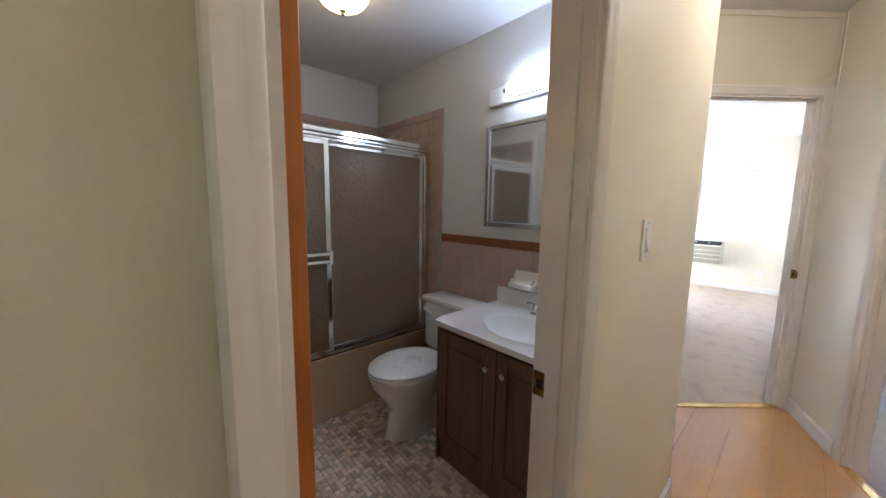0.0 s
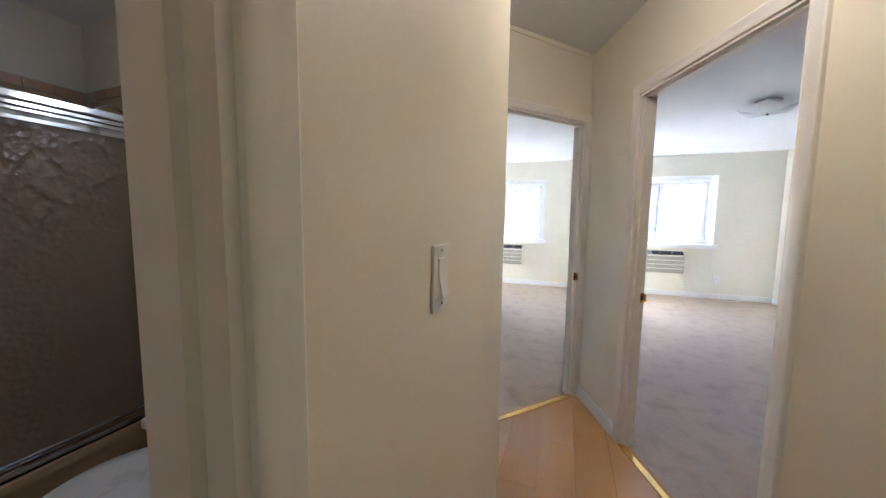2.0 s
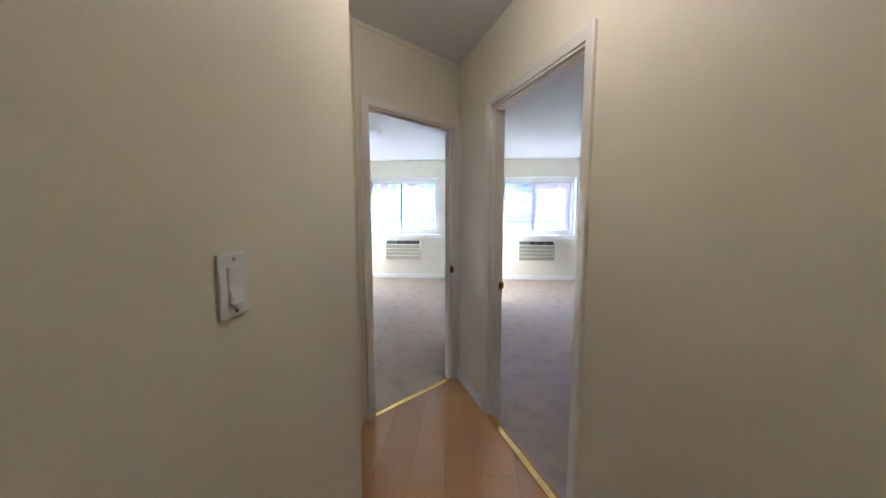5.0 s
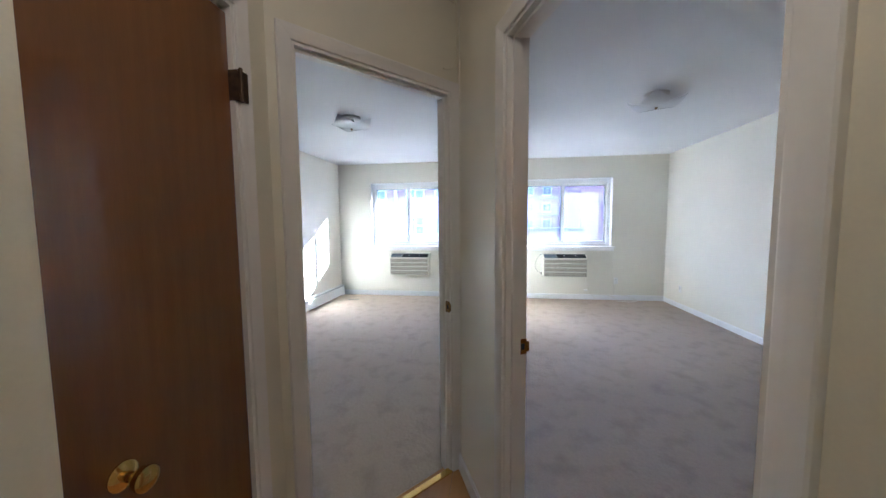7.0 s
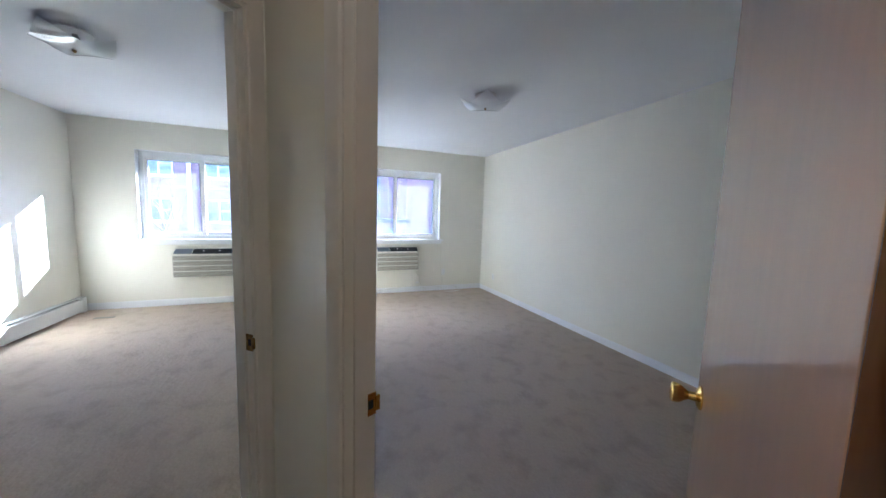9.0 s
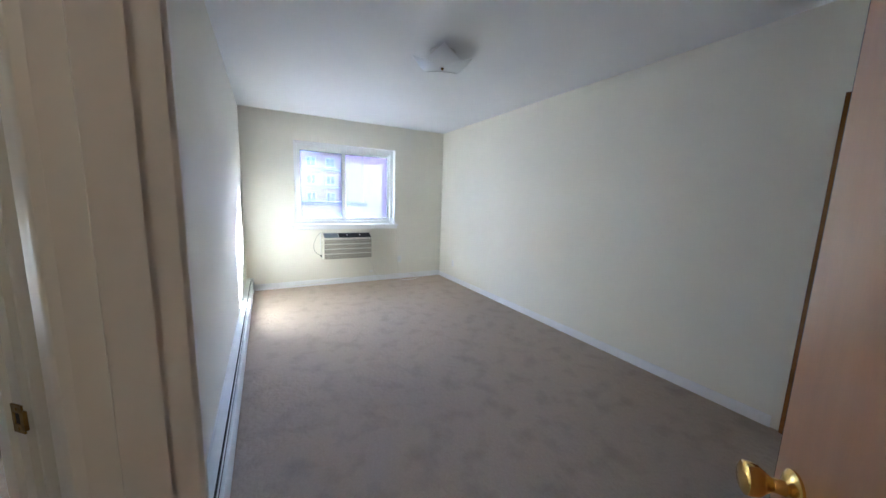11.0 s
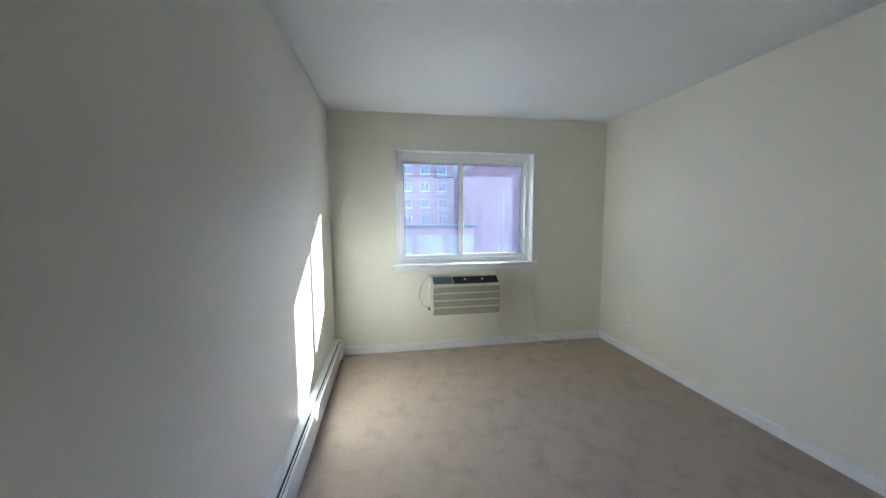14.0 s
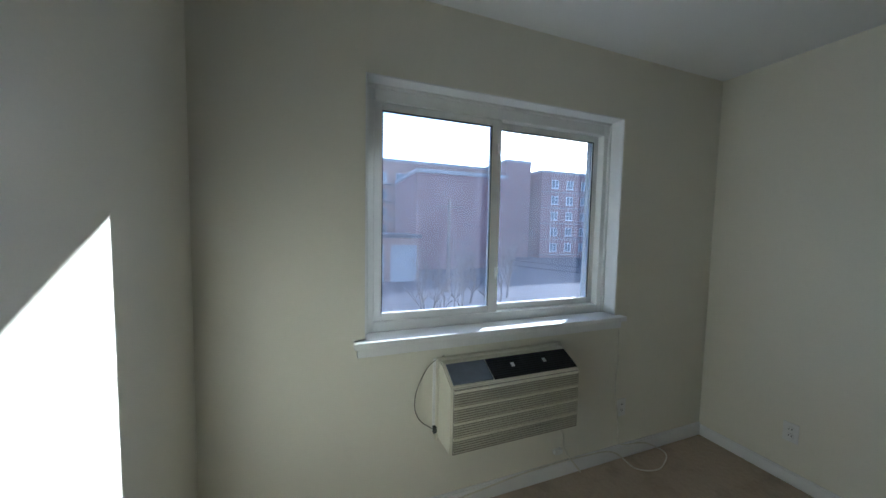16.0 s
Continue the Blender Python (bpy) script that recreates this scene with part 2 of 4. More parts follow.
# ---------------------------------------------------------------- mesh helpers
def box(bm, x0, x1, y0, y1, z0, z1, bevel=0.0):
    vs = [bm.verts.new((x, y, z)) for x in (x0, x1) for y in (y0, y1) for z in (z0, z1)]
    fs = [bm.faces.new([vs[i] for i in q]) for q in
          ((0, 1, 3, 2), (4, 6, 7, 5), (0, 4, 5, 1), (2, 3, 7, 6), (0, 2, 6, 4), (1, 5, 7, 3))]
    if bevel:
        es = list({e for f in fs for e in f.edges})
        bmesh.ops.bevel(bm, geom=es, offset=bevel, segments=2, affect="EDGES", profile=0.5)
    return bm


def boxes(*rows, bevel=0.0):
    bm = bmesh.new()
    for r in rows:
        box(bm, *r, bevel=bevel)
    return bm


def ring_loft(bm, rings, cap=True):
    """Joins rings of points, each a list of the same length, into a skin."""
    made = [[bm.verts.new(p) for p in r] for r in rings]
    n = len(made[0])
    for a, b in zip(made, made[1:]):
        for i in range(n):
            bm.faces.new((a[i], a[(i + 1) % n], b[(i + 1) % n], b[i]))
    if cap:
        bm.faces.new(list(reversed(made[0])))
        bm.faces.new(made[-1])
    bmesh.ops.recalc_face_normals(bm, faces=bm.faces[:])
    return bm


def lathe(bm, profile, place=(0, 0, 0), axis=(0, 0, 1), n=24):
    """A turned body: profile of (radius, height) along the axis from place."""
    q = Vector((0, 0, 1)).rotation_difference(Vector(axis))
    rings = [[Vector(place) + q @ Vector((r * math.cos(a * math.tau / n), r * math.sin(a * math.tau / n), h)) for a in range(n)]
             for r, h in profile]
    return ring_loft(bm, rings)


def tube(bm, points, r, n=8):
    pts = [Vector(p) for p in points]
    rings = []
    for i, p in enumerate(pts):
        d = (pts[min(i + 1, len(pts) - 1)] - pts[max(i - 1, 0)]).normalized()
        u = d.orthogonal().normalized() if i == 0 else (u - d * u.dot(d)).normalized()
        w = d.cross(u)
        rr = r[i] if isinstance(r, (list, tuple)) else r
        rings.append([p + rr * (u * math.cos(a * math.tau / n) + w * math.sin(a * math.tau / n)) for a in range(n)])
    return ring_loft(bm, rings)


def smooth_line(points, steps=8):
    pts = [Vector(p) for p in points]
    pts = [pts[0]] + pts + [pts[-1]]
    out = []
    for a, b, c, d in zip(pts, pts[1:], pts[2:], pts[3:]):
        for k in range(steps):
            s = k / steps
            out.append(0.5 * (2 * b + (c - a) * s + (2 * a - 5 * b + 4 * c - d) * s * s + (3 * b - a - 3 * c + d) * s ** 3))
    return out + [pts[-1]]


def mesh_of(name, bm, mat, smooth=False):
    me = bpy.data.meshes.new(name)
    bmesh.ops.recalc_face_normals(bm, faces=bm.faces[:])
    bm.to_mesh(me)
    bm.free()
    me.materials.append(mat)
    if smooth:
        me.polygons.foreach_set("use_smooth", [True] * len(me.polygons))
        me.set_sharp_from_angle(angle=radians(35))
    return me


def part(name, bm, mat, parent=None, label="", smooth=False, m=None):
    ob = new(name, mesh_of(name, bm, mat, smooth))
    if parent:
        ob.parent = parent
    if m is not None:
        ob.matrix_basis = m
    return tagged(ob, label)


def thing(name, label, category, group="", m=None, kind=""):
    ob = new(name)
    ob.empty_display_size = 0.1
    if m is not None:
        ob.matrix_basis = m
    return tagged(ob, label, category, group, kind)


def structure(name, bm, mat, label, category, m=None, smooth=False):
    return tagged(part(name, bm, mat, m=m, smooth=smooth), label, category, kind="structure")


# ---------------------------------------------------------------- plan
CEIL_Z, BATH_CEIL = 2.52, 2.36
TIP = Vector((3.055, 0.155, 0))
L_WAY, R_WAY = Vector((-0.743, 0.669, 0)), Vector((-0.924, -0.383, 0))
L_FRAME = pose(TIP.x, TIP.y, 0, 0, 0, math.degrees(math.atan2(L_WAY.y, L_WAY.x)))   # local +x along the wall
R_FRAME = pose(TIP.x, TIP.y, 0, 0, 0, math.degrees(math.atan2(R_WAY.y, R_WAY.x)))
L_DOOR, R_DOOR = (0.052, 0.825), (0.569, 1.397)
DOOR_H = 2.045
BATH_DOOR = (-0.047, 0.562)
CLOSET_DOOR = (1.70, 2.245)
WIN_R, WIN_L = (-2.14, -0.605), (0.70, 2.235)
WIN_Z = (0.95, 2.155)
EAST, OUT = 7.40, 7.70


def holed(span, lows, highs, holes, axis="x", depth=(0, 0.1)):
    """A wall from span[0] to span[1] along axis, with holes (a, b, low, high)."""
    bm = bmesh.new()

    def put(a, b, z0, z1):
        if b - a > 1e-4 and z1 - z0 > 1e-4:
            box(bm, *((a, b, *depth) if axis == "x" else (*depth, a, b)), z0, z1)

    at = span[0]
    for a, b, lo, hi in sorted(holes):
        put(at, a, lows, highs)
        put(a, b, lows, lo)
        put(a, b, hi, highs)
        at = b
    put(at, span[1], lows, highs)
    return bm


structure("wall_east", holed((-4.0, 4.0), -0.02, CEIL_Z, [(*WIN_R, *WIN_Z), (*WIN_L, *WIN_Z)], "y", (EAST, OUT)), CREAM,
          "cream painted outer wall with two sliding windows", "wall")
structure("wall_south", boxes((1.05, EAST, -3.14, -3.02, -0.02, CEIL_Z)), CREAM, "cream painted bedroom side wall", "wall")
structure("wall_north", boxes((2.3, EAST, 2.88, 3.0, -0.02, CEIL_Z)), CREAM, "cream painted bedroom side wall above a heater", "wall")
structure("wall_party", boxes((3.02, EAST, 0.05, 0.145, -0.02, CEIL_Z)), CREAM, "cream painted wall between two bedrooms", "wall")
structure("wall_right_door", holed((0.0, 5.05), -0.02, CEIL_Z, [(*R_DOOR, -0.02, DOOR_H)], "x", (0.0, 0.085)), HALLWALL,
          "cream painted angled hallway wall with bedroom doorway", "wall", R_FRAME)
structure("wall_left_door", holed((0.0, 0.93), -0.02, CEIL_Z, [(*L_DOOR, -0.02, DOOR_H)], "x", (-0.085, 0.0)), HALLWALL,
          "cream painted angled hallway wall with bedroom doorway", "wall", L_FRAME)
structure("wall_closet", holed((1.60, 2.42), -0.02, CEIL_Z, [(*CLOSET_DOOR, -0.02, DOOR_H)], "x", (0.76, 0.86)), HALLWALL,
          "cream painted wall round the closet door", "wall")
structure("wall_switch", holed((-1.6, 1.60), -0.02, CEIL_Z, [(*BATH_DOOR, -0.02, DOOR_H)], "x", (0.505, 0.605)), HALLWALL,
          "cream painted hallway wall with a light switch", "wall")
structure("wall_bath_east", boxes((1.47, 1.60, 0.605, 3.1, -0.02, CEIL_Z)), BATHWALL, "grey-white painted bathroom wall above tiles", "wall")
structure("wall_bath_north", boxes((-0.3, 1.60, 2.80, 3.2, -0.02, CEIL_Z)), BATHWALL, "grey-white painted bathroom end wall", "wall")
structure("wall_bath_west", boxes((-0.3, -0.12, 0.605, 3.1, -0.02, CEIL_Z)), BATHWALL, "grey-white painted bathroom wall", "wall")
structure("wall_bath_stub", boxes((-0.12, 0.05, 2.06, 3.1, -0.02, CEIL_Z)), BATHWALL, "wall end beside the bathtub", "wall")
# hole in this unseen wall is added to bring fill daylight into the hall
structure("wall_west", holed((-2.0, 0.62), -0.02, CEIL_Z, [(-0.75, -0.3, 1.45, 1.9)], "y", (-1.72, -1.6)), HALLWALL, "cream painted hallway end wall", "wall")
structure("wall_room_west", boxes((1.0, 1.1, -3.1, -0.75, -0.02, CEIL_Z)), CREAM, "cream painted bedroom rear wall", "wall")
structure("wall_left_room_west", boxes((2.25, 2.35, 0.86, 2.88, -0.02, CEIL_Z)), CREAM, "cream painted bedroom rear wall", "wall")
structure("wall_room_closet", boxes((1.1, 1.60, -1.75, -1.65, -0.02, CEIL_Z)), CREAM, "cream painted closet side wall in the bedroom", "wall")
structure("ceiling", boxes((-1.75, OUT, -4.0, 4.0, CEIL_Z, CEIL_Z + 0.2)), CEIL, "white painted ceiling", "ceiling")
structure("ceiling_bath", boxes((-0.12, 1.47, 0.605, 2.80, BATH_CEIL, CEIL_Z)), CEIL, "white painted bathroom ceiling", "ceiling")
structure("floor_base", boxes((-1.75, OUT, -4.0, 4.0, -0.22, -0.02)), GROUT, "concrete floor slab", "floor")


def flat(points, z0, z1):
    bm = bmesh.new()
    ring_loft(bm, [[(x, y, z0) for x, y in points], [(x, y, z1) for x, y in points]])
    return bm


def on(fr, s, d=0.0):
    p = fr @ Vector((s, d, 0))
    return (p.x, p.y)


structure("carpet_right_room", flat([on(R_FRAME, 0.03, 0.05), on(R_FRAME, 2.2, 0.05), (1.05, -3.02), (EAST, -3.02), (EAST, 0.05)], -0.02, 0.004), CARPET,
          "worn taupe wall-to-wall carpet", "carpet")
structure("carpet_left_room", flat([on(L_FRAME, 0.03, -0.05), (EAST, 0.145), (EAST, 2.88), (2.35, 2.88), on(L_FRAME, 0.93, -0.05)], -0.02, 0.004), CARPET,
          "worn taupe wall-to-wall carpet", "carpet")

# ---------------------------------------------------------------- doorways
def doorway(name, fr, a, b, face, back, label, wide=0.052, both=True):
    """Casing, jambs and head of a doorway from a to b along the local x; face is the hall side's local y, back the far side's."""
    out = 1 if face > back else -1
    d = thing(name, label, "door frame", kind="structure", m=fr)
    lo, hi = min(face, back), max(face, back)
    t = 0.016
    part("jamb", boxes((a, a + t, lo, hi, 0, DOOR_H - t)), CASING, d)
    part("jamb", boxes((b - t, b, lo, hi, 0, DOOR_H - t)), CASING, d)
    part("head", boxes((a, b, lo, hi, DOOR_H - t, DOOR_H)), CASING, d)
    mid = (lo + hi) / 2
    part("door_stop", boxes((a + t, a + t + 0.011, mid - 0.02, mid + 0.015, 0, DOOR_H - t), (b - t - 0.011, b - t, mid - 0.02, mid + 0.015, 0, DOOR_H - t),
                            (a + t, b - t, mid - 0.02, mid + 0.015, DOOR_H - t - 0.011, DOOR_H - t)), CASING, d)
    inner = 0.004
    shape = ((0, 0), (0, 0.008), (0.004, 0.011), (0.35 * wide, 0.0125), (0.6 * wide, 0.0145), (0.8 * wide, 0.0175), (wide - 0.005, 0.018), (wide - 0.001, 0.015), (wide, 0.011), (wide, 0))
    for f, o in ((face, out), (back, -out)) if both else ((face, out),):
        for x, way in ((a + inner, -1), (b - inner, 1)):
            leg = ring_loft(bmesh.new(), [[(x + way * u, f + o * h, 0) for u, h in shape], [(x + way * u, f + o * h, DOOR_H - inner + u) for u, h in shape]])
            part("casing", leg, CASING, d, smooth=True)
        top = ring_loft(bmesh.new(), [[(a + inner - u, f + o * h, DOOR_H - inner + u) for u, h in shape], [(b - inner + u, f + o * h, DOOR_H - inner + u) for u, h in shape]])
        part("casing", top, CASING, d, smooth=True)
    return d


doorway("door_frame_right_room", R_FRAME, *R_DOOR, 0.0, 0.085, "white painted bedroom door frame")
doorway("door_frame_left_room", L_FRAME, *L_DOOR, 0.0, -0.085, "white painted bedroom door frame")
doorway("door_frame_bath", pose(0, 0, 0), *BATH_DOOR, 0.505, 0.605, "white painted bathroom door frame", wide=0.042)
doorway("door_frame_closet", pose(0, 0, 0), *CLOSET_DOOR, 0.76, 0.86, "white painted closet door frame", wide=0.045, both=False)


def strike(name, m, mat, label):
    """A strike plate in the local y-z plane, its face towards +x."""
    s = thing(name, label, "strike plate", m=m)
    part("plate", boxes((0, 0.003, -0.016, 0.016, -0.03, -0.012), (0, 0.003, -0.016, 0.016, 0.012, 0.03), (0, 0.003, -0.016, -0.008, -0.012, 0.012),
                        (0, 0.003, 0.008, 0.016, -0.012, 0.012), (0, 0.006, 0.014, 0.026, -0.02, 0.02), bevel=0.001), mat, s)
    # dark plate painted as the shade inside the hole
    part("latch_hole", boxes((0, 0.0015, -0.008, 0.008, -0.012, 0.012)), DARKGAP, s)
    for z in (-0.021, 0.021):
        part("screw", lathe(bmesh.new(), [(0.0035, 0.003), (0.003, 0.0045)], (0, 0, z), (1, 0, 0), 10), mat, s)
    return s


strike("strike_plate", R_FRAME @ pose(R_DOOR[0] + 0.0165, 0.071, 0.905), BRASS, "brass strike plate in the bedroom door jamb")
strike("strike_plate", L_FRAME @ pose(L_DOOR[0] + 0.0165, -0.012, 0.93), OLDBRASS, "dark strike plate in the bedroom door jamb")
strike("strike_plate", pose(BATH_DOOR[1] - 0.0165, 0.588, 0.915, 0, 0, 180), OLDBRASS, "dark worn strike plate in the bathroom door jamb")


def knob(parent, x, z, side, mat=BRASS, y=0.0):
    """A door knob on the face at local y, pointing to side (+1 or -1 along y)."""
    prof = [(0.031, 0.0), (0.031, 0.004), (0.024, 0.009), (0.012, 0.013), (0.011, 0.028), (0.016, 0.036), (0.024, 0.046), (0.0265, 0.056), (0.0265, 0.064), (0.02, 0.068), (0.004, 0.069)]
    return part("door_knob", lathe(bmesh.new(), prof, (x, y, z), (0, side, 0), 28), mat, parent, "polished brass knob", smooth=True)


def leaf(name, m, width, mat, label, edge=None, knob_z=0.93, h=2.0, back=0.06):
    """A flush door hung at the local origin, along +x, its thickness towards -y."""
    d = thing(name, label, "door", m=m)
    part("panel", boxes((0.0, width, -0.035, 0.0, 0.012, 0.012 + h), bevel=0.002), mat, d)
    if edge:
        part("edge_band", boxes((-0.0015, 0.0, -0.034, -0.001, 0.014, h + 0.01), (width, width + 0.002, -0.034, -0.001, 0.014, h + 0.01)), edge, d)
    knob(d, width - back, knob_z, 1)
    knob(d, width - back, knob_z, -1, y=-0.035)
    part("latch_plate", boxes((width, width + 0.003, -0.03, -0.006, knob_z - 0.028, knob_z + 0.028)), BRASS, d)
    return d


hx, hy = on(R_FRAME, 1.335, 0.09)
leaf("bedroom_door", pose(hx, hy, 0, 0, 0, -52.5), 0.715, BEDDOOR, "open glossy red-brown flush wooden bedroom door", edge=DOORWOOD)
leaf("bathroom_door", pose(BATH_DOOR[0] + 0.036, 0.608, 0, 0, 0, 91), 0.58, ORANGEWOOD, "open orange-brown flush wooden bathroom door")
closet = leaf("closet_door", pose(CLOSET_DOOR[1] - 0.014, 0.778, 0, 0, 0, 180), 0.50, DOORWOOD, "closed glossy red-brown flush wooden closet door", knob_z=0.835, back=0.13)
for z in (0.21, 1.80):
    hg = part("hinge", boxes((-0.036, -0.010, 0.030, 0.0345, z - 0.045, z + 0.045), (-0.012, 0.004, 0.0, 0.034, z - 0.045, z + 0.045)), HINGE, closet, "dark worn hinge")
    part("hinge_pin", lathe(bmesh.new(), [(0.006, -0.05), (0.006, 0.05)], (-0.004, 0.036, z), (0, 0, 1), 12), HINGE, hg)
leaf("wardrobe_door", pose(1.63, -1.60, 0, 0, 0, 67.5), 0.70, BEDDOOR, "open brown flush wooden wardrobe door in the bedroom")
room_closet = leaf("room_closet_door", pose(2.75, -3.013, 0, 0, 0, 180), 0.75, DOORWOOD, "closed brown flush wooden closet door in the bedroom")


# ---------------------------------------------------------------- skirting and thresholds
def skirting(name, fr, a, b, side, at=0.0, h=0.095):
    bm = bmesh.new()
    box(bm, a, b, *sorted((at, at + side * 0.012)), 0, h - 0.012)
    box(bm, a, b, *sorted((at, at + side * 0.008)), h - 0.012, h, 0.002)
    return structure(name, bm, TRIM, "white painted baseboard along the wall", "baseboard", fr)


I0 = pose(0, 0, 0)
skirting("baseboard_east_right", pose(EAST, 0, 0, 0, 0, 90), -3.02, 0.05, 1)
skirting("baseboard_east_left", pose(EAST, 0, 0, 0, 0, 90), 0.145, 2.88, 1)
skirting("baseboard_south", pose(0, -3.02, 0), 2.80, EAST - 0.013, 1, h=0.082)
skirting("baseboard_party", pose(0, 0.145, 0), 3.1, EAST - 0.013, 1)
skirting("baseboard_north", pose(0, 2.88, 0), 2.36, 4.2, -1)
skirting("baseboard_tip", R_FRAME, 0.015, R_DOOR[0] - 0.066, -1)
skirting("baseboard_right_hall", R_FRAME, R_DOOR[1] + 0.066, 4.9, -1)
skirting("baseboard_switch", pose(0, 0.505, 0), BATH_DOOR[1] + 0.066, 1.60, -1)
skirting("baseboard_switch_west", pose(0, 0.505, 0), -1.6, BATH_DOOR[0] - 0.066, -1)
skirting("baseboard_return", pose(1.60, 0, 0, 0, 0, 90), 0.494, 0.76, -1)
structure("threshold_right", boxes((R_DOOR[0] + 0.01, R_DOOR[1] - 0.01, -0.012, 0.026, 0.0, 0.010), bevel=0.004), BRASS, "gold metal threshold strip", "threshold", R_FRAME)
structure("threshold_left", boxes((L_DOOR[0] + 0.01, L_DOOR[1] - 0.01, -0.026, 0.012, 0.0, 0.010), bevel=0.004), BRASS, "gold metal threshold strip", "threshold", L_FRAME)
structure("threshold_bath", boxes((BATH_DOOR[0] + 0.017, BATH_DOOR[1] - 0.017, 0.515, 0.599, -0.02, 0.012), bevel=0.004), MARBLE, "white marble bathroom threshold", "threshold")


# ---------------------------------------------------------------- windows
def sliding_window(name, y0, y1):
    """A two-light sliding window of white vinyl, set back in its opening, with an inner sill."""
    w = thing(name, "white vinyl sliding window with two dusty panes, tinted and hazed to tone the view", "window", kind="structure")
    z0, z1 = WIN_Z
    x0, x1 = EAST + 0.10, EAST + 0.19
    f, ft = 0.055, 0.08
    for row in ((x0, x1, y0, y0 + f, z0, z1), (x0, x1, y1 - f, y1, z0, z1), (x0, x1, y0 + f, y1 - f, z0, z0 + f), (x0, x1, y0 + f, y1 - f, z1 - ft, z1)):
        part("window_frame", boxes(row, bevel=0.004), VINYL, w)
    for row in ((x0 - 0.012, x0, y0 + 0.006, y0 + 0.024, z0, z1 - 0.02), (x0 - 0.012, x0, y1 - 0.024, y1 - 0.006, z0, z1 - 0.02), (x0 - 0.012, x0, y0 + 0.006, y1 - 0.006, z1 - 0.024, z1 - 0.006)):
        part("frame_lip", boxes(row, bevel=0.003), VINYL, w)
    mid = (y0 + y1) / 2 + 0.045
    a, b = y0 + f, y1 - f
    g = 0.038
    wide = 0.06
    for i, (p, q, xs) in enumerate(((mid - 0.03, b, x0 + 0.008), (a, mid + 0.012, x0 + 0.045))):
        pg, qg = (p + wide, q - g) if not i else (p + g, q - g)
        s = part("sash", boxes((xs, xs + 0.03, p, pg, z0 + f, z1 - ft), (xs, xs + 0.03, qg, q, z0 + f, z1 - ft),
                               (xs, xs + 0.03, pg, qg, z0 + f, z0 + f + g), (xs, xs + 0.03, pg, qg, z1 - ft - g, z1 - ft), bevel=0.003), VINYL, w)
        pn = part("pane", boxes((xs + 0.013, xs + 0.016, pg, qg, z0 + f + g, z1 - ft - g)), GLASS, s, "dusty streaked glass with painted haze, tinted to dim the view")
        pn.visible_shadow = False
        part("gasket", boxes((xs - 0.001, xs + 0.004, pg, pg + 0.004, z0 + f + g, z1 - ft - g), (xs - 0.001, xs + 0.004, qg - 0.004, qg, z0 + f + g, z1 - ft - g),
                             (xs - 0.001, xs + 0.004, pg, qg, z1 - ft - g - 0.006, z1 - ft - g)), DARKGAP, s)
        if not i:
            for z in (z0 + 0.28, z1 - 0.24):
                part("latch", boxes((xs - 0.014, xs, p + 0.008, p + 0.022, z - 0.03, z + 0.03), (xs - 0.022, xs - 0.01, p + 0.011, p + 0.019, z - 0.01, z + 0.016), bevel=0.002), VINYL, s)
    part("window_sill", boxes((EAST - 0.045, x0 + 0.002, y0 - 0.05, y1 + 0.05, z0 - 0.028, z0 + 0.003), (EAST - 0.02, EAST, y0 - 0.035, y1 + 0.035, z0 - 0.075, z0 - 0.028), bevel=0.005), TRIM, w)
    part("reveal", boxes((EAST + 0.003, x0, y0 - 0.001, y0 + 0.006, z0, z1), (EAST + 0.003, x0, y1 - 0.006, y1 + 0.001, z0, z1), (EAST + 0.003, x0, y0 + 0.006, y1 - 0.006, z1 - 0.006, z1 + 0.001)), TRIM, w)
    part("outer_lintel", boxes((x1, OUT + 0.02, y0 - 0.1, y1 + 0.1, z1, z1 + 0.12)), CONCRETE, w)
    part("outer_sill", boxes((x1, OUT + 0.05, y0 - 0.02, y1 + 0.02, z0 - 0.06, z0 + 0.03)), CONCRETE, w)
    return w


sliding_window("window_1", *WIN_R)
sliding_window("window_2", *WIN_L)
# unseen window, made up to brighten the hallway from behind the camera
fill_window = thing("window_3", "small unseen window added to light the hallway", "window", kind="structure")
part("window_frame", boxes((-1.68, -1.64, -0.75, -0.72, 1.45, 1.9), (-1.68, -1.64, -0.33, -0.3, 1.45, 1.9), (-1.68, -1.64, -0.72, -0.33, 1.45, 1.48), (-1.68, -1.64, -0.72, -0.33, 1.87, 1.9)), VINYL, fill_window)
part("pane", boxes((-1.663, -1.66, -0.72, -0.33, 1.48, 1.87)), FILLGLASS, fill_window, "amber glass that dims and warms the added daylight")


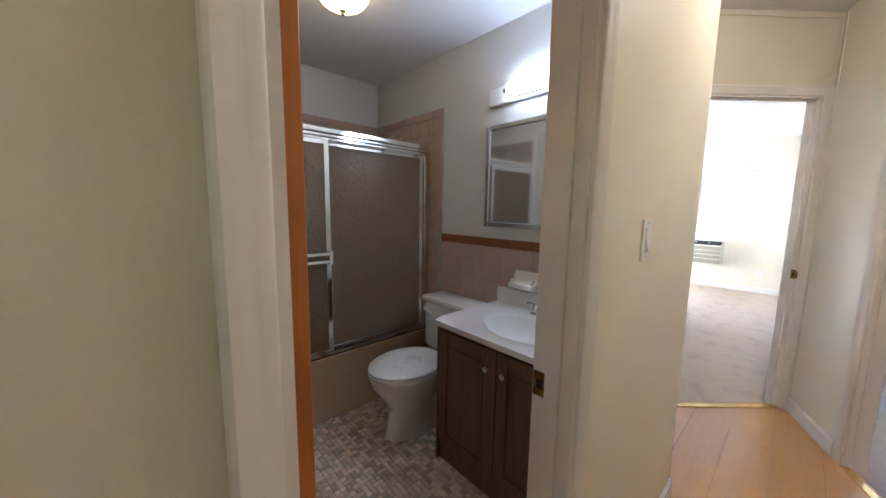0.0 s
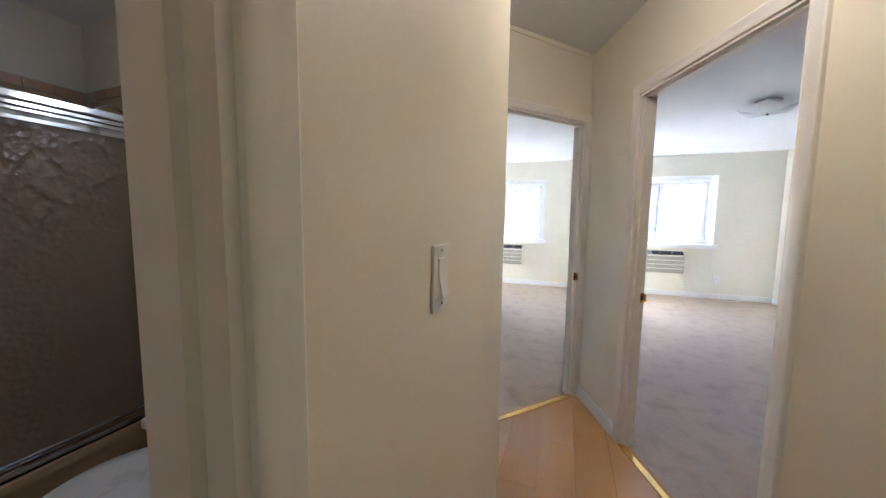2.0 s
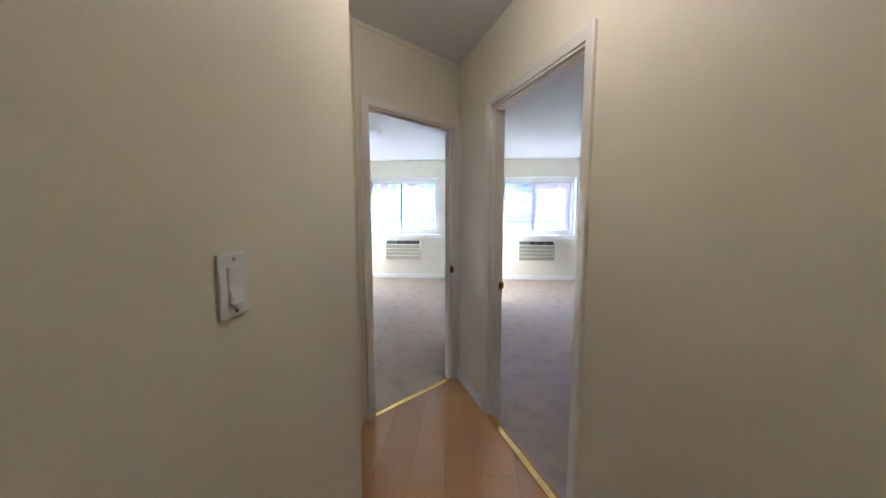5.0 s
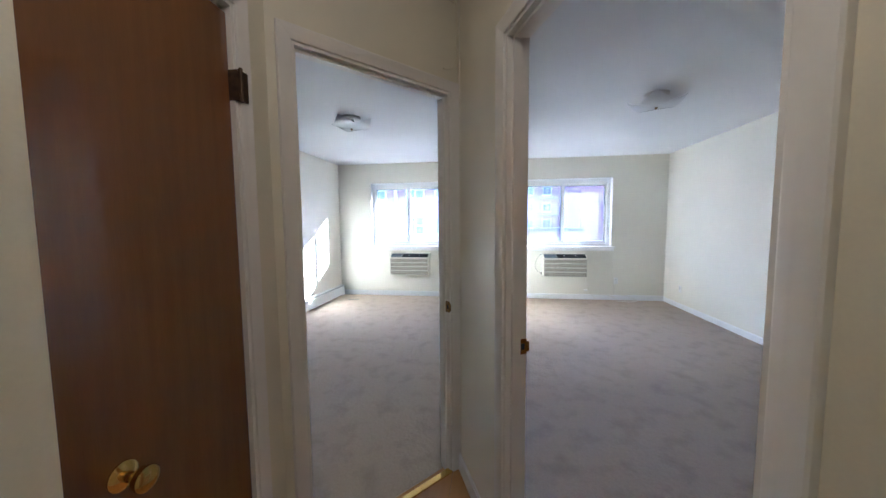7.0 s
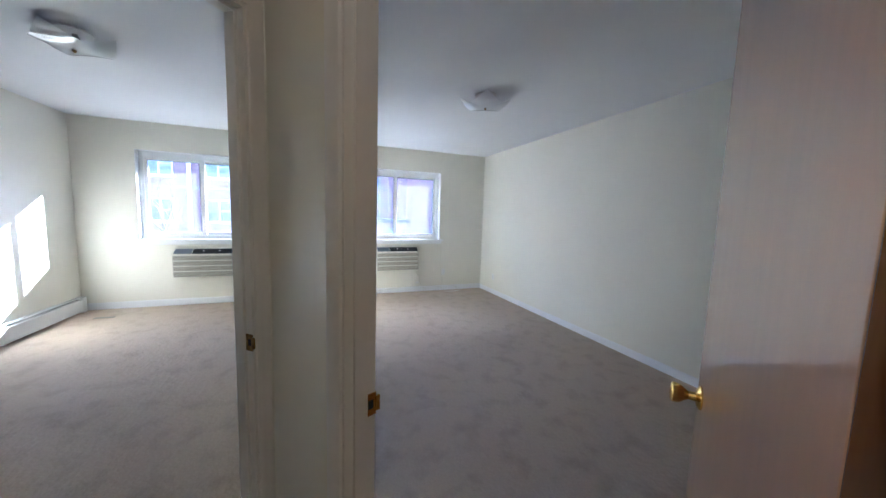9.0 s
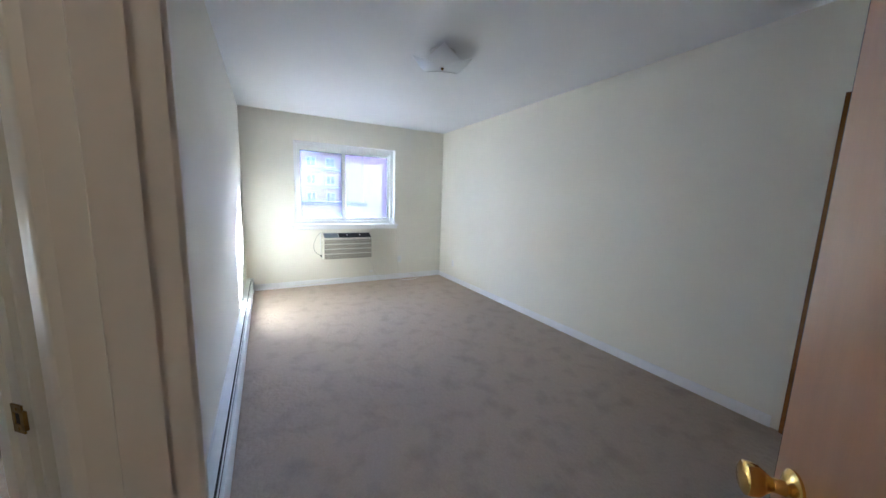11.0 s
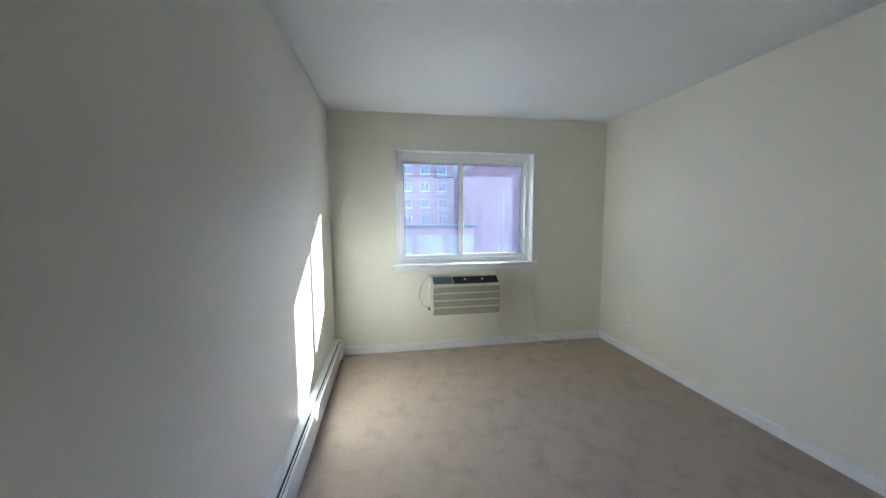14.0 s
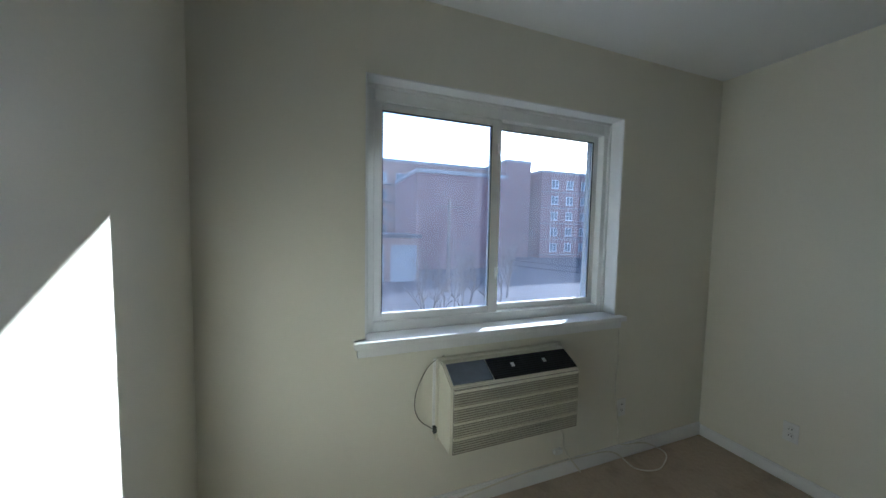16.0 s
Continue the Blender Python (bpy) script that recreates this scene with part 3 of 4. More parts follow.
# ---------------------------------------------------------------- air conditioners
def air_conditioner(m):
    """Faces local -x, its back on the wall at x 0; its width along y, centred, its foot at z 0."""
    a = thing("air_conditioner", "ivory through-wall air conditioner with louvred front below a window", "air conditioner", "bedroom air conditioners", m)
    w, d, h = 0.366, 0.19, 0.40
    bm = bmesh.new()
    side = [(0, 0), (-d, 0.012), (-d, 0.335), (-0.065, h), (0, h)]
    ring_loft(bm, [[(x, y, z) for x, z in side] for y in (-w, w)])
    bmesh.ops.bevel(bm, geom=bm.edges[:], offset=0.006, segments=2, affect="EDGES")
    part("case", bm, IVORY, a)
    part("wall_sleeve", boxes((-0.03, 0.0, -w - 0.012, w + 0.012, -0.01, h + 0.012), bevel=0.004), IVORY, a)
    # dark sheet stands in for the shade behind the louvres
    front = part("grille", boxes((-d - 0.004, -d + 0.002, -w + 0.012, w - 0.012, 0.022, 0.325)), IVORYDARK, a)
    for k in range(4):
        z = 0.03 + k * 0.074
        for j in range(5):
            part("louvre", boxes((-d - 0.009, -d - 0.003, -w + 0.014, w - 0.014, z + j * 0.0115, z + j * 0.0115 + 0.0062)), LOUVRE, front)
        part("rib", boxes((-d - 0.013, -d - 0.003, -w + 0.012, w - 0.012, z + 0.059, z + 0.072), bevel=0.002), IVORY, front)
    rise = math.degrees(math.atan2(0.065, 0.125))
    top = pose(-d, 0, 0.335, 0, -rise, 0)     # local x up the slope, z out of it
    part("control_flap", boxes((0.012, 0.13, 0.145, w - 0.015, 0.0, 0.007), bevel=0.002), SLATE, a, m=top)
    vent = part("outlet_grille", boxes((0.010, 0.132, -w + 0.015, 0.138, 0.0, 0.003)), BLACKPLASTIC, a, "black air outlet grille", m=top)
    for j in range(9):
        part("vane", boxes((0.016 + j * 0.013, 0.020 + j * 0.013, -w + 0.018, 0.135, 0.003, 0.010)), BLACKPLASTIC, vent)
    for y in (-0.19, 0.0):
        part("sticker", boxes((0.06, 0.085, y, y + 0.02, 0.0105, 0.0115)), WHITEPLASTIC, vent)
    return a


AC_R, AC_L = (-1.33, 0.420), (1.46, 0.42)
ac = air_conditioner(pose(EAST, AC_R[0], AC_R[1]))
copy_thing(ac, pose(EAST, AC_L[0], AC_L[1]))


def cord(name, points, label, r=0.0035, mat=CORD):
    c = tagged(part(name, tube(bmesh.new(), smooth_line(points), r, 8), mat, smooth=True), label, "cable")
    return c


def outlet(m, label):
    """A duplex socket with its plate in the local x-z plane, facing -y."""
    o = thing("wall_outlet", label, "outlet", "wall outlets", m)
    part("plate", boxes((-0.035, 0.035, -0.006, 0, -0.057, 0.057), bevel=0.002), WHITEPLASTIC, o)
    for z in (-0.02, 0.02):
        s = part("socket", boxes((-0.014, 0.014, -0.009, -0.005, z - 0.014, z + 0.014), bevel=0.003), WHITEPLASTIC, o)
        part("slot", boxes((-0.008, -0.005, -0.0095, -0.0088, z - 0.004, z + 0.006), (0.005, 0.008, -0.0095, -0.0088, z - 0.004, z + 0.006)), DARKGAP, s)
    return o


out_a = outlet(pose(6.91, -3.02, 0.31, 0, 0, 180), "white duplex wall outlet above the baseboard")
copy_thing(out_a, pose(EAST, -2.23, 0.345, 0, 0, 90 + 180))
copy_thing(out_a, pose(EAST, 0.62, 0.33, 0, 0, 90 + 180))
E0 = EAST - 0.006
cord("cable", [(E0, -1.0, 0.835), (E0 - 0.008, -0.92, 0.80), (E0 - 0.01, -0.86, 0.70), (E0 - 0.006, -0.845, 0.60), (E0 - 0.004, -0.875, 0.52), (E0 - 0.01, -0.945, 0.465)], "thin dark cable looped beside the air conditioner", 0.0025, IVORYDARK)
cord("mains_cable", [(E0, -1.66, 0.435), (E0 - 0.01, -1.71, 0.35), (E0 - 0.012, -1.76, 0.27), (E0 - 0.014, -1.77, 0.18), (E0 - 0.02, -1.83, 0.09), (E0 - 0.03, -1.885, 0.02)], "white power cord hanging below the air conditioner", 0.005)
cord("wall_cable", [(E0, -2.17, 0.86), (E0, -2.175, 0.7), (E0 - 0.004, -2.16, 0.5), (E0 - 0.004, -2.18, 0.38), (E0 - 0.012, -2.2, 0.2), (E0 - 0.015, -2.22, 0.11), (E0 - 0.03, -2.40, 0.09), (E0 - 0.045, -2.50, 0.05), (E0 - 0.07, -2.56, 0.012), (E0 - 0.12, -2.50, 0.011), (E0 - 0.165, -2.36, 0.011), (E0 - 0.11, -2.24, 0.012), (E0 - 0.02, -2.15, 0.075), (E0 - 0.016, -1.9, 0.10), (E0 - 0.016, -1.5, 0.10), (E0 - 0.016, -1.0, 0.055), (E0 - 0.016, -0.5, 0.03)], "white telephone cable down the wall and along the baseboard", 0.004)
cord("mains_cable", [(E0, 1.12, 0.44), (E0 - 0.01, 1.09, 0.3), (E0 - 0.015, 1.07, 0.17), (E0 - 0.02, 1.05, 0.09)], "white power cord hanging below the air conditioner", 0.005)
race = thing("cable_cover", "slim white cable cover on the wall beside the air conditioner", "cable cover", m=pose(EAST, -0.948, 0.455))
part("cover", boxes((-0.012, 0, -0.008, 0.008, 0.0, 0.37), bevel=0.002), WHITEPLASTIC, race)
part("plug", boxes((-0.03, -0.012, -0.012, 0.010, -0.005, 0.03), bevel=0.003), BLACKPLASTIC, race, "small dark plug")
jack = thing("cable_box", "small white cable junction box on the wall", "junction box", m=pose(EAST, -1.735, 0.17))
part("body", boxes((-0.025, 0, -0.02, 0.035, -0.015, 0.012), bevel=0.003), WHITEPLASTIC, jack)


# ---------------------------------------------------------------- baseboard heaters
def heater(name, y, side, x0, x1, label):
    """Hot-water baseboard heater along x on the wall at y, out towards side."""
    h = thing(name, label, "heater", "baseboard heaters")

    def bx(a, b, d0, d1, z0, z1, bev=0.002):
        return boxes((a, b, *sorted((y + side * d0, y + side * d1)), z0, z1), bevel=bev)

    part("back_panel", bx(x0, x1, 0, 0.006, 0.01, 0.20), HEATER, h)
    part("top_hood", bx(x0, x1, 0.006, 0.050, 0.188, 0.20, 0.004), HEATER, h)
    # solid dark block stands in for the shade inside the heater
    part("fin_slot", bx(x0, x1, 0.006, 0.066, 0.03, 0.180, 0), DARKGAP, h, "dark block painted as the shade under the hood")
    n = 2
    for k in range(n):
        a, b = x0 + (x1 - x0) * k / n, x0 + (x1 - x0) * (k + 1) / n
        part("front_panel", bx(a + 0.002, b - 0.002, 0.066, 0.083, 0.025, 0.178, 0.004), HEATER, h)
    part("damper", bx(x0, x1, 0.058, 0.064, 0.180, 0.186, 0.001), HEATER, h)
    for a, b in ((x0 - 0.005, x0 + 0.06), (x1 - 0.06, x1 + 0.005)):
        part("end_cap", bx(a, b, 0.0, 0.088, 0.005, 0.206, 0.006), HEATER, h)
    return h


heater("baseboard_heater", 0.05, -1, 3.4, EAST - 0.07, "white steel baseboard heater along the bedroom wall")
heater("baseboard_heater", 2.88, -1, 4.3, EAST - 0.07, "white steel baseboard heater along the bedroom wall")
vent_patch = thing("floor_vent", "small dark worn vent in the carpet", "floor vent", m=pose(6.95, 2.45, 0.004))
part("grille", boxes((-0.03, 0.03, -0.1, 0.1, 0, 0.004), bevel=0.001), IVORYDARK, vent_patch)


# ---------------------------------------------------------------- ceiling lights in the bedrooms
def glass_ceiling_light(m):
    c = thing("ceiling_light", "square bent-glass ceiling light with a small finial, unlit", "ceiling light", "bedroom ceiling lights", m)
    part("canopy", lathe(bmesh.new(), [(0.10, 0.0), (0.10, -0.012), (0.085, -0.022), (0.03, -0.03), (0.008, -0.034), (0.008, -0.12)], n=28), WHITEPLASTIC, c, smooth=True)
    bm = bmesh.new()
    n, r = 18, 0.19
    top = [[None] * (n + 1) for _ in range(n + 1)]
    for i in range(n + 1):
        for j in range(n + 1):
            u, v = 2 * i / n - 1, 2 * j / n - 1
            lift = 0.062 * (abs(u * v)) ** 1.3 + 0.012 * (u * u + v * v)
            top[i][j] = bm.verts.new((u * r * (1 - 0.12 * v * v), v * r * (1 - 0.12 * u * u), -0.115 + lift))
    for i in range(n):
        for j in range(n):
            bm.faces.new((top[i][j], top[i + 1][j], top[i + 1][j + 1], top[i][j + 1]))
    g = part("glass_shade", bm, LAMPGLASS, c, "frosted bent glass", smooth=True)
    part("finial", lathe(bmesh.new(), [(0.004, -0.112), (0.011, -0.117), (0.011, -0.124), (0.006, -0.132), (0.002, -0.135)], n=14), OLDBRASS, c, smooth=True)
    for x in (-0.045, 0.045):
        part("bulb", lathe(bmesh.new(), [(0.012, -0.03), (0.014, -0.04), (0.026, -0.06), (0.026, -0.07), (0.016, -0.085), (0.003, -0.09)], (x, 0, 0), n=14), WHITEPLASTIC, c, smooth=True)
    return c


lamp_r = glass_ceiling_light(pose(4.58, -1.50, CEIL_Z, 0, 0, 20))
copy_thing(lamp_r, pose(4.75, 1.46, CEIL_Z, 0, 0, 35))


def dome_light(name, m, label, glowing):
    c = thing(name, label, "ceiling light", m=m)
    part("pan", lathe(bmesh.new(), [(0.10, 0.0), (0.105, -0.012), (0.10, -0.022), (0.02, -0.022)], n=32), BRASS, c, smooth=True)
    part("glass_bowl", lathe(bmesh.new(), [(0.118, -0.018), (0.126, -0.03), (0.122, -0.055), (0.10, -0.085), (0.06, -0.108), (0.015, -0.118)], n=36), glowing, c, "glass bowl lit from inside", smooth=True).visible_shadow = False
    part("finial", lathe(bmesh.new(), [(0.012, -0.115), (0.014, -0.122), (0.007, -0.128), (0.010, -0.136), (0.003, -0.143)], n=16), ALU, c, smooth=True)
    return c


dome_light("bathroom_ceiling_light", pose(0.65, 1.77, BATH_CEIL), "lit amber glass bowl ceiling light", SHADE)
dome_light("hall_ceiling_light", pose(1.42, 0.06, CEIL_Z), "lit amber glass bowl ceiling light in the hallway", SHADE)

# ---------------------------------------------------------------- light switch
sw = thing("light_switch", "white rocker light switch plate on the cream wall", "light switch", m=pose(0.938, 0.505, 1.243))
part("plate", boxes((-0.037, 0.037, -0.006, 0, -0.058, 0.058), bevel=0.002), WHITEPLASTIC, sw)
part("rocker_frame", boxes((-0.0175, 0.0175, -0.0075, -0.005, -0.035, 0.035), bevel=0.001), WHITEPLASTIC, sw)
bm = bmesh.new()
ring_loft(bm, [[(x, y, z) for y, z in ((-0.0075, 0.032), (-0.0085, 0.032), (-0.008, 0.0), (-0.0145, -0.032), (-0.0075, -0.032))] for x in (-0.0155, 0.0155)])
part("rocker", bm, WHITEPLASTIC, sw)
for z in (-0.048, 0.048):
    part("screw", lathe(bmesh.new(), [(0.0032, 0.0055), (0.003, 0.0068)], (0, 0, z), (0, -1, 0), 10), ALU, sw)

LC = lambda q, d, z: tuple(L_FRAME @ Vector((q, d, z)))
cord("painted_wire", [LC(0.9, 0.006, CEIL_Z - 0.035), LC(0.6, 0.006, CEIL_Z - 0.03), LC(0.3, 0.006, CEIL_Z - 0.038), LC(0.05, 0.007, CEIL_Z - 0.034), LC(0.016, 0.009, CEIL_Z - 0.05),
                      LC(0.012, 0.009, CEIL_Z - 0.2), LC(0.018, 0.009, CEIL_Z - 0.32), LC(0.05, 0.007, CEIL_Z - 0.36), LC(0.10, 0.006, CEIL_Z - 0.375)], "painted-over wire along the ceiling corner", 0.0035, HALLWALL)

# ---------------------------------------------------------------- bathroom
WX, TUB_Y = 1.47, 2.08      # tiled wall and tub front
END_Y = 2.80
RIM = 0.41


def bathtub():
    b = thing("bathtub", "tan enamelled built-in bathtub behind sliding shower doors", "bathtub")
    x0, x1 = 0.055, WX - 0.004
    part("apron", boxes((x0, x1, TUB_Y, TUB_Y + 0.05, 0, RIM - 0.03), bevel=0.006), TUB, b)
    bm = bmesh.new()
    outer = [(x0, TUB_Y - 0.015), (x1, TUB_Y - 0.015), (x1, END_Y - 0.01), (x0, END_Y - 0.01)]

    def ring(inset, z):
        return [(x + (inset if i in (0, 3) else -inset), y + (inset if i < 2 else -inset), z) for i, (x, y) in enumerate(outer)]

    ring_loft(bm, [ring(0, RIM - 0.035), ring(0, RIM), ring(0.09, RIM), ring(0.12, RIM - 0.03), ring(0.17, 0.1), ring(0.2, 0.08)])
    part("basin", bm, TUB, b)
    return b


bathtub()


def shower_doors():
    s = thing("shower_door", "sliding bath doors of brown pebbled glass in chrome frames", "shower door")
    x0, x1, y, top = 0.06, WX - 0.035, TUB_Y + 0.03, 1.76
    part("header_rail", boxes((x0, x1, y - 0.035, y + 0.035, top - 0.02, top + 0.008), (x0, x1, y - 0.028, y + 0.03, top - 0.042, top - 0.024), (x0, x1, y - 0.035, y + 0.03, top - 0.062, top - 0.046), bevel=0.004), CHROME, s)
    part("bottom_track", boxes((x0, x1, y - 0.03, y + 0.03, RIM, RIM + 0.014), (x0, x1, y - 0.03, y - 0.022, RIM, RIM + 0.03), bevel=0.003), CHROME, s)
    for a, b in ((x0, x0 + 0.028), (x1 - 0.028, x1)):
        part("side_post", boxes((a, b, y - 0.03, y + 0.03, RIM + 0.014, top - 0.062), bevel=0.003), CHROME, s)
    for a, b, yy, out in ((x0 + 0.012, 0.70, y - 0.018, -1), (0.648, x1 - 0.012, y + 0.016, 1)):
        p = part("sliding_panel", boxes((a, a + 0.03, yy - 0.011, yy + 0.011, RIM + 0.03, top - 0.06), (b - 0.03, b, yy - 0.011, yy + 0.011, RIM + 0.03, top - 0.06),
                                        (a + 0.03, b - 0.03, yy - 0.011, yy + 0.011, RIM + 0.03, RIM + 0.05), (a + 0.03, b - 0.03, yy - 0.011, yy + 0.011, top - 0.085, top - 0.06), bevel=0.002), CHROME, s)
        part("glass", boxes((a + 0.03, b - 0.03, yy - 0.003, yy + 0.003, RIM + 0.05, top - 0.085)), FROST, p, "brown pebbled glass")
        off = yy - 0.045 if out < 0 else yy + 0.045
        for z in (1.005, 1.05):
            part("towel_bar", boxes((a + 0.005, b - 0.005, off - 0.006, off + 0.006, z - 0.009, z + 0.009), bevel=0.003), CHROME, p)
        for e in (a + 0.015, b - 0.015):
            part("bar_bracket", boxes((e - 0.012, e + 0.012, *sorted((off, yy)), 0.985, 1.065), bevel=0.003), CHROME, p)
    return s


shower_doors()
sh = thing("shower_head", "chrome shower head on a bent arm over the tub", "shower head")
part("arm", tube(bmesh.new(), smooth_line([(WX, 2.45, 1.86), (WX - 0.05, 2.45, 1.885), (WX - 0.11, 2.45, 1.86), (WX - 0.15, 2.45, 1.825)]), 0.009, 10), CHROME, sh, smooth=True)
part("flange", lathe(bmesh.new(), [(0.03, 0), (0.026, 0.008), (0.01, 0.012)], (WX, 2.45, 1.86), (-1, 0, 0), 20), CHROME, sh, smooth=True)
part("rose", lathe(bmesh.new(), [(0.012, 0), (0.014, 0.02), (0.032, 0.055), (0.034, 0.065), (0.028, 0.07)], (WX - 0.145, 2.45, 1.832), (-0.75, 0, -0.66), 20), CHROME, sh, smooth=True)


def oval(cx, cy, z, rx, ry, n=32, blunt=0.0):
    """blunt flattens the +x side."""
    pts = []
    for k in range(n):
        a = k * math.tau / n
        c = math.cos(a)
        pts.append((cx + rx * (c * (1 - blunt) if c > 0 else c), cy + ry * math.sin(a), z))
    return pts


def toilet():
    """Stands against the wall at x WX, its bowl towards -x."""
    t = thing("toilet", "white porcelain toilet with closed lid beside the vanity", "toilet")
    cy, cx = 1.70, 0.985
    part("bowl", ring_loft(bmesh.new(), [oval(cx + 0.05, cy, 0.0, 0.205, 0.115, blunt=0.0), oval(cx + 0.05, cy, 0.04, 0.195, 0.105), oval(cx + 0.045, cy, 0.16, 0.165, 0.098),
                                         oval(cx + 0.02, cy, 0.25, 0.195, 0.135), oval(cx, cy, 0.33, 0.235, 0.175), oval(cx, cy, 0.375, 0.245, 0.185), oval(cx, cy, 0.385, 0.235, 0.175)]), PORCELAIN, t, smooth=True)
    part("foot", boxes((cx + 0.1, WX - 0.12, cy - 0.10, cy + 0.10, 0, 0.37), bevel=0.03), PORCELAIN, t, smooth=True)
    part("seat", ring_loft(bmesh.new(), [oval(cx, cy, 0.386, 0.245, 0.185, blunt=0.1), oval(cx, cy, 0.402, 0.248, 0.188, blunt=0.1), oval(cx, cy, 0.406, 0.24, 0.18, blunt=0.1)]), WHITEPLASTIC, t, smooth=True)
    part("lid", ring_loft(bmesh.new(), [oval(cx, cy, 0.408, 0.244, 0.184, blunt=0.1), oval(cx, cy, 0.42, 0.246, 0.186, blunt=0.1), oval(cx, cy, 0.428, 0.235, 0.175, blunt=0.1), oval(cx, cy, 0.4305, 0.16, 0.12, blunt=0.1), oval(cx, cy, 0.4315, 0.02, 0.015, blunt=0.1)]), WHITEPLASTIC, t, "closed white lid", smooth=True)
    part("tank", boxes((WX - 0.205, WX - 0.02, cy - 0.19, cy + 0.195, 0.385, 0.70), bevel=0.025), PORCELAIN, t, smooth=True)
    part("tank_lid", boxes((WX - 0.22, WX - 0.015, cy - 0.205, cy + 0.21, 0.70, 0.74), bevel=0.014), PORCELAIN, t, smooth=True)
    part("flush_lever", tube(bmesh.new(), [(WX - 0.205, cy + 0.17, 0.655), (WX - 0.225, cy + 0.17, 0.655), (WX - 0.232, cy + 0.12, 0.645), (WX - 0.232, cy + 0.08, 0.635)], [0.012, 0.01, 0.007, 0.009], 10), WHITEPLASTIC, t, smooth=True)
    return t


toilet()
VY0, VY1, VX, VTOP = 0.64, 1.41, 0.95, 0.77


def vanity():
    v = thing("vanity_cabinet", "dark cherry bathroom vanity cabinet with two doors", "cabinet")
    part("body", boxes((VX + 0.02, WX, VY0 + 0.02, VY1 - 0.015, 0.09, VTOP - 0.14), (VX + 0.02, VX + 0.035, VY0 + 0.02, VY1 - 0.015, VTOP - 0.14, VTOP - 0.025), (VX + 0.022, WX, VY0 + 0.02, VY1 - 0.015, 0, 0.09)), VANITYWOOD, v)
    part("side_panel", boxes((VX + 0.004, WX, VY1 - 0.015, VY1, 0.0, VTOP - 0.025), bevel=0.002), VANITYWOOD, v)
    m = (VY0 + VY1) / 2
    for a, b, ky in ((VY0 + 0.024, m - 0.003, m - 0.045), (m + 0.003, VY1 - 0.022, m + 0.045)):
        x = VX + 0.018
        z0, z1 = 0.115, VTOP - 0.05
        d = part("cabinet_door", boxes((x - 0.018, x, a, a + 0.055, z0, z1), (x - 0.018, x, b - 0.055, b, z0, z1), (x - 0.018, x, a + 0.055, b - 0.055, z0, z0 + 0.055),
                                       (x - 0.018, x, a + 0.055, b - 0.055, z1 - 0.055, z1), bevel=0.003), VANITYWOOD, v)
        part("door_panel", boxes((x - 0.012, x - 0.002, a + 0.055, b - 0.055, z0 + 0.055, z1 - 0.055), (x - 0.017, x - 0.006, a + 0.075, b - 0.075, z0 + 0.075, z1 - 0.075), bevel=0.004), VANITYWOOD, d)
        part("knob", lathe(bmesh.new(), [(0.006, 0), (0.006, 0.012), (0.014, 0.018), (0.015, 0.024), (0.008, 0.029)], (x - 0.018, ky, z1 - 0.085), (-1, 0, 0), 16), ALU, d, "brushed metal knob", smooth=True)
    return v


vanity()


def vanity_top():
    """A one-piece top with an oval bowl let into it."""
    v = thing("washbasin", "white cultured marble vanity top with oval basin", "sink")
    x0, x1, y0, y1 = VX - 0.025, WX, VY0, VY1 + 0.012
    cx, cy, rx, ry = 1.185, 1.04, 0.165, 0.225
    n = 40
    bm = bmesh.new()
    edge = []
    for k in range(n):
        a = k * math.tau / n
        c, s = math.cos(a), math.sin(a)
        f = min((x1 - cx if c > 0 else cx - x0) / max(abs(c), 1e-6), (y1 - cy if s > 0 else cy - y0) / max(abs(s), 1e-6))
        edge.append((cx + c * f, cy + s * f))

    def el(q, z):
        return [(cx + rx * q * math.cos(k * math.tau / n), cy + ry * q * math.sin(k * math.tau / n), z) for k in range(n)]

    t = VTOP
    ring_loft(bm, [[(x, y, t - 0.025) for x, y in edge], [(x, y, t) for x, y in edge], el(1.08, t), el(1.0, t - 0.006), el(0.93, t - 0.03), el(0.78, t - 0.08), el(0.5, t - 0.115), el(0.12, t - 0.125)], cap=False)
    part("top", bm, MARBLE, v, smooth=True)
    part("backsplash", boxes((WX - 0.02, WX, y0, y1, t, t + 0.09), bevel=0.005), MARBLE, v)
    part("drain", lathe(bmesh.new(), [(0.026, -0.004), (0.026, 0.004), (0.016, 0.008), (0.003, 0.009)], (cx, cy, t - 0.122), n=20), CHROME, v, smooth=True)
    return v


vanity_top()
fa = thing("faucet", "chrome two-handle bathroom faucet on the vanity top", "faucet", m=pose(WX - 0.085, 1.055, VTOP))
part("base", boxes((-0.025, 0.025, -0.08, 0.08, 0, 0.016), bevel=0.007), CHROME, fa, smooth=True)
part("spout", tube(bmesh.new(), smooth_line([(0, 0, 0.01), (-0.005, 0, 0.06), (-0.04, 0, 0.085), (-0.085, 0, 0.075), (-0.105, 0, 0.055)]), 0.012, 12), CHROME, fa, smooth=True)
for y in (-0.052, 0.052):
    hd = part("handle", lathe(bmesh.new(), [(0.019, 0.014), (0.017, 0.035), (0.021, 0.045), (0.016, 0.06), (0.004, 0.064)], (0, y, 0), n=18), CHROME, fa, smooth=True)
    part("lever", tube(bmesh.new(), [(0, y, 0.055), (-0.02, y * 1.25, 0.062), (-0.045, y * 1.5, 0.07)], [0.007, 0.006, 0.008], 10), CHROME, hd, smooth=True)
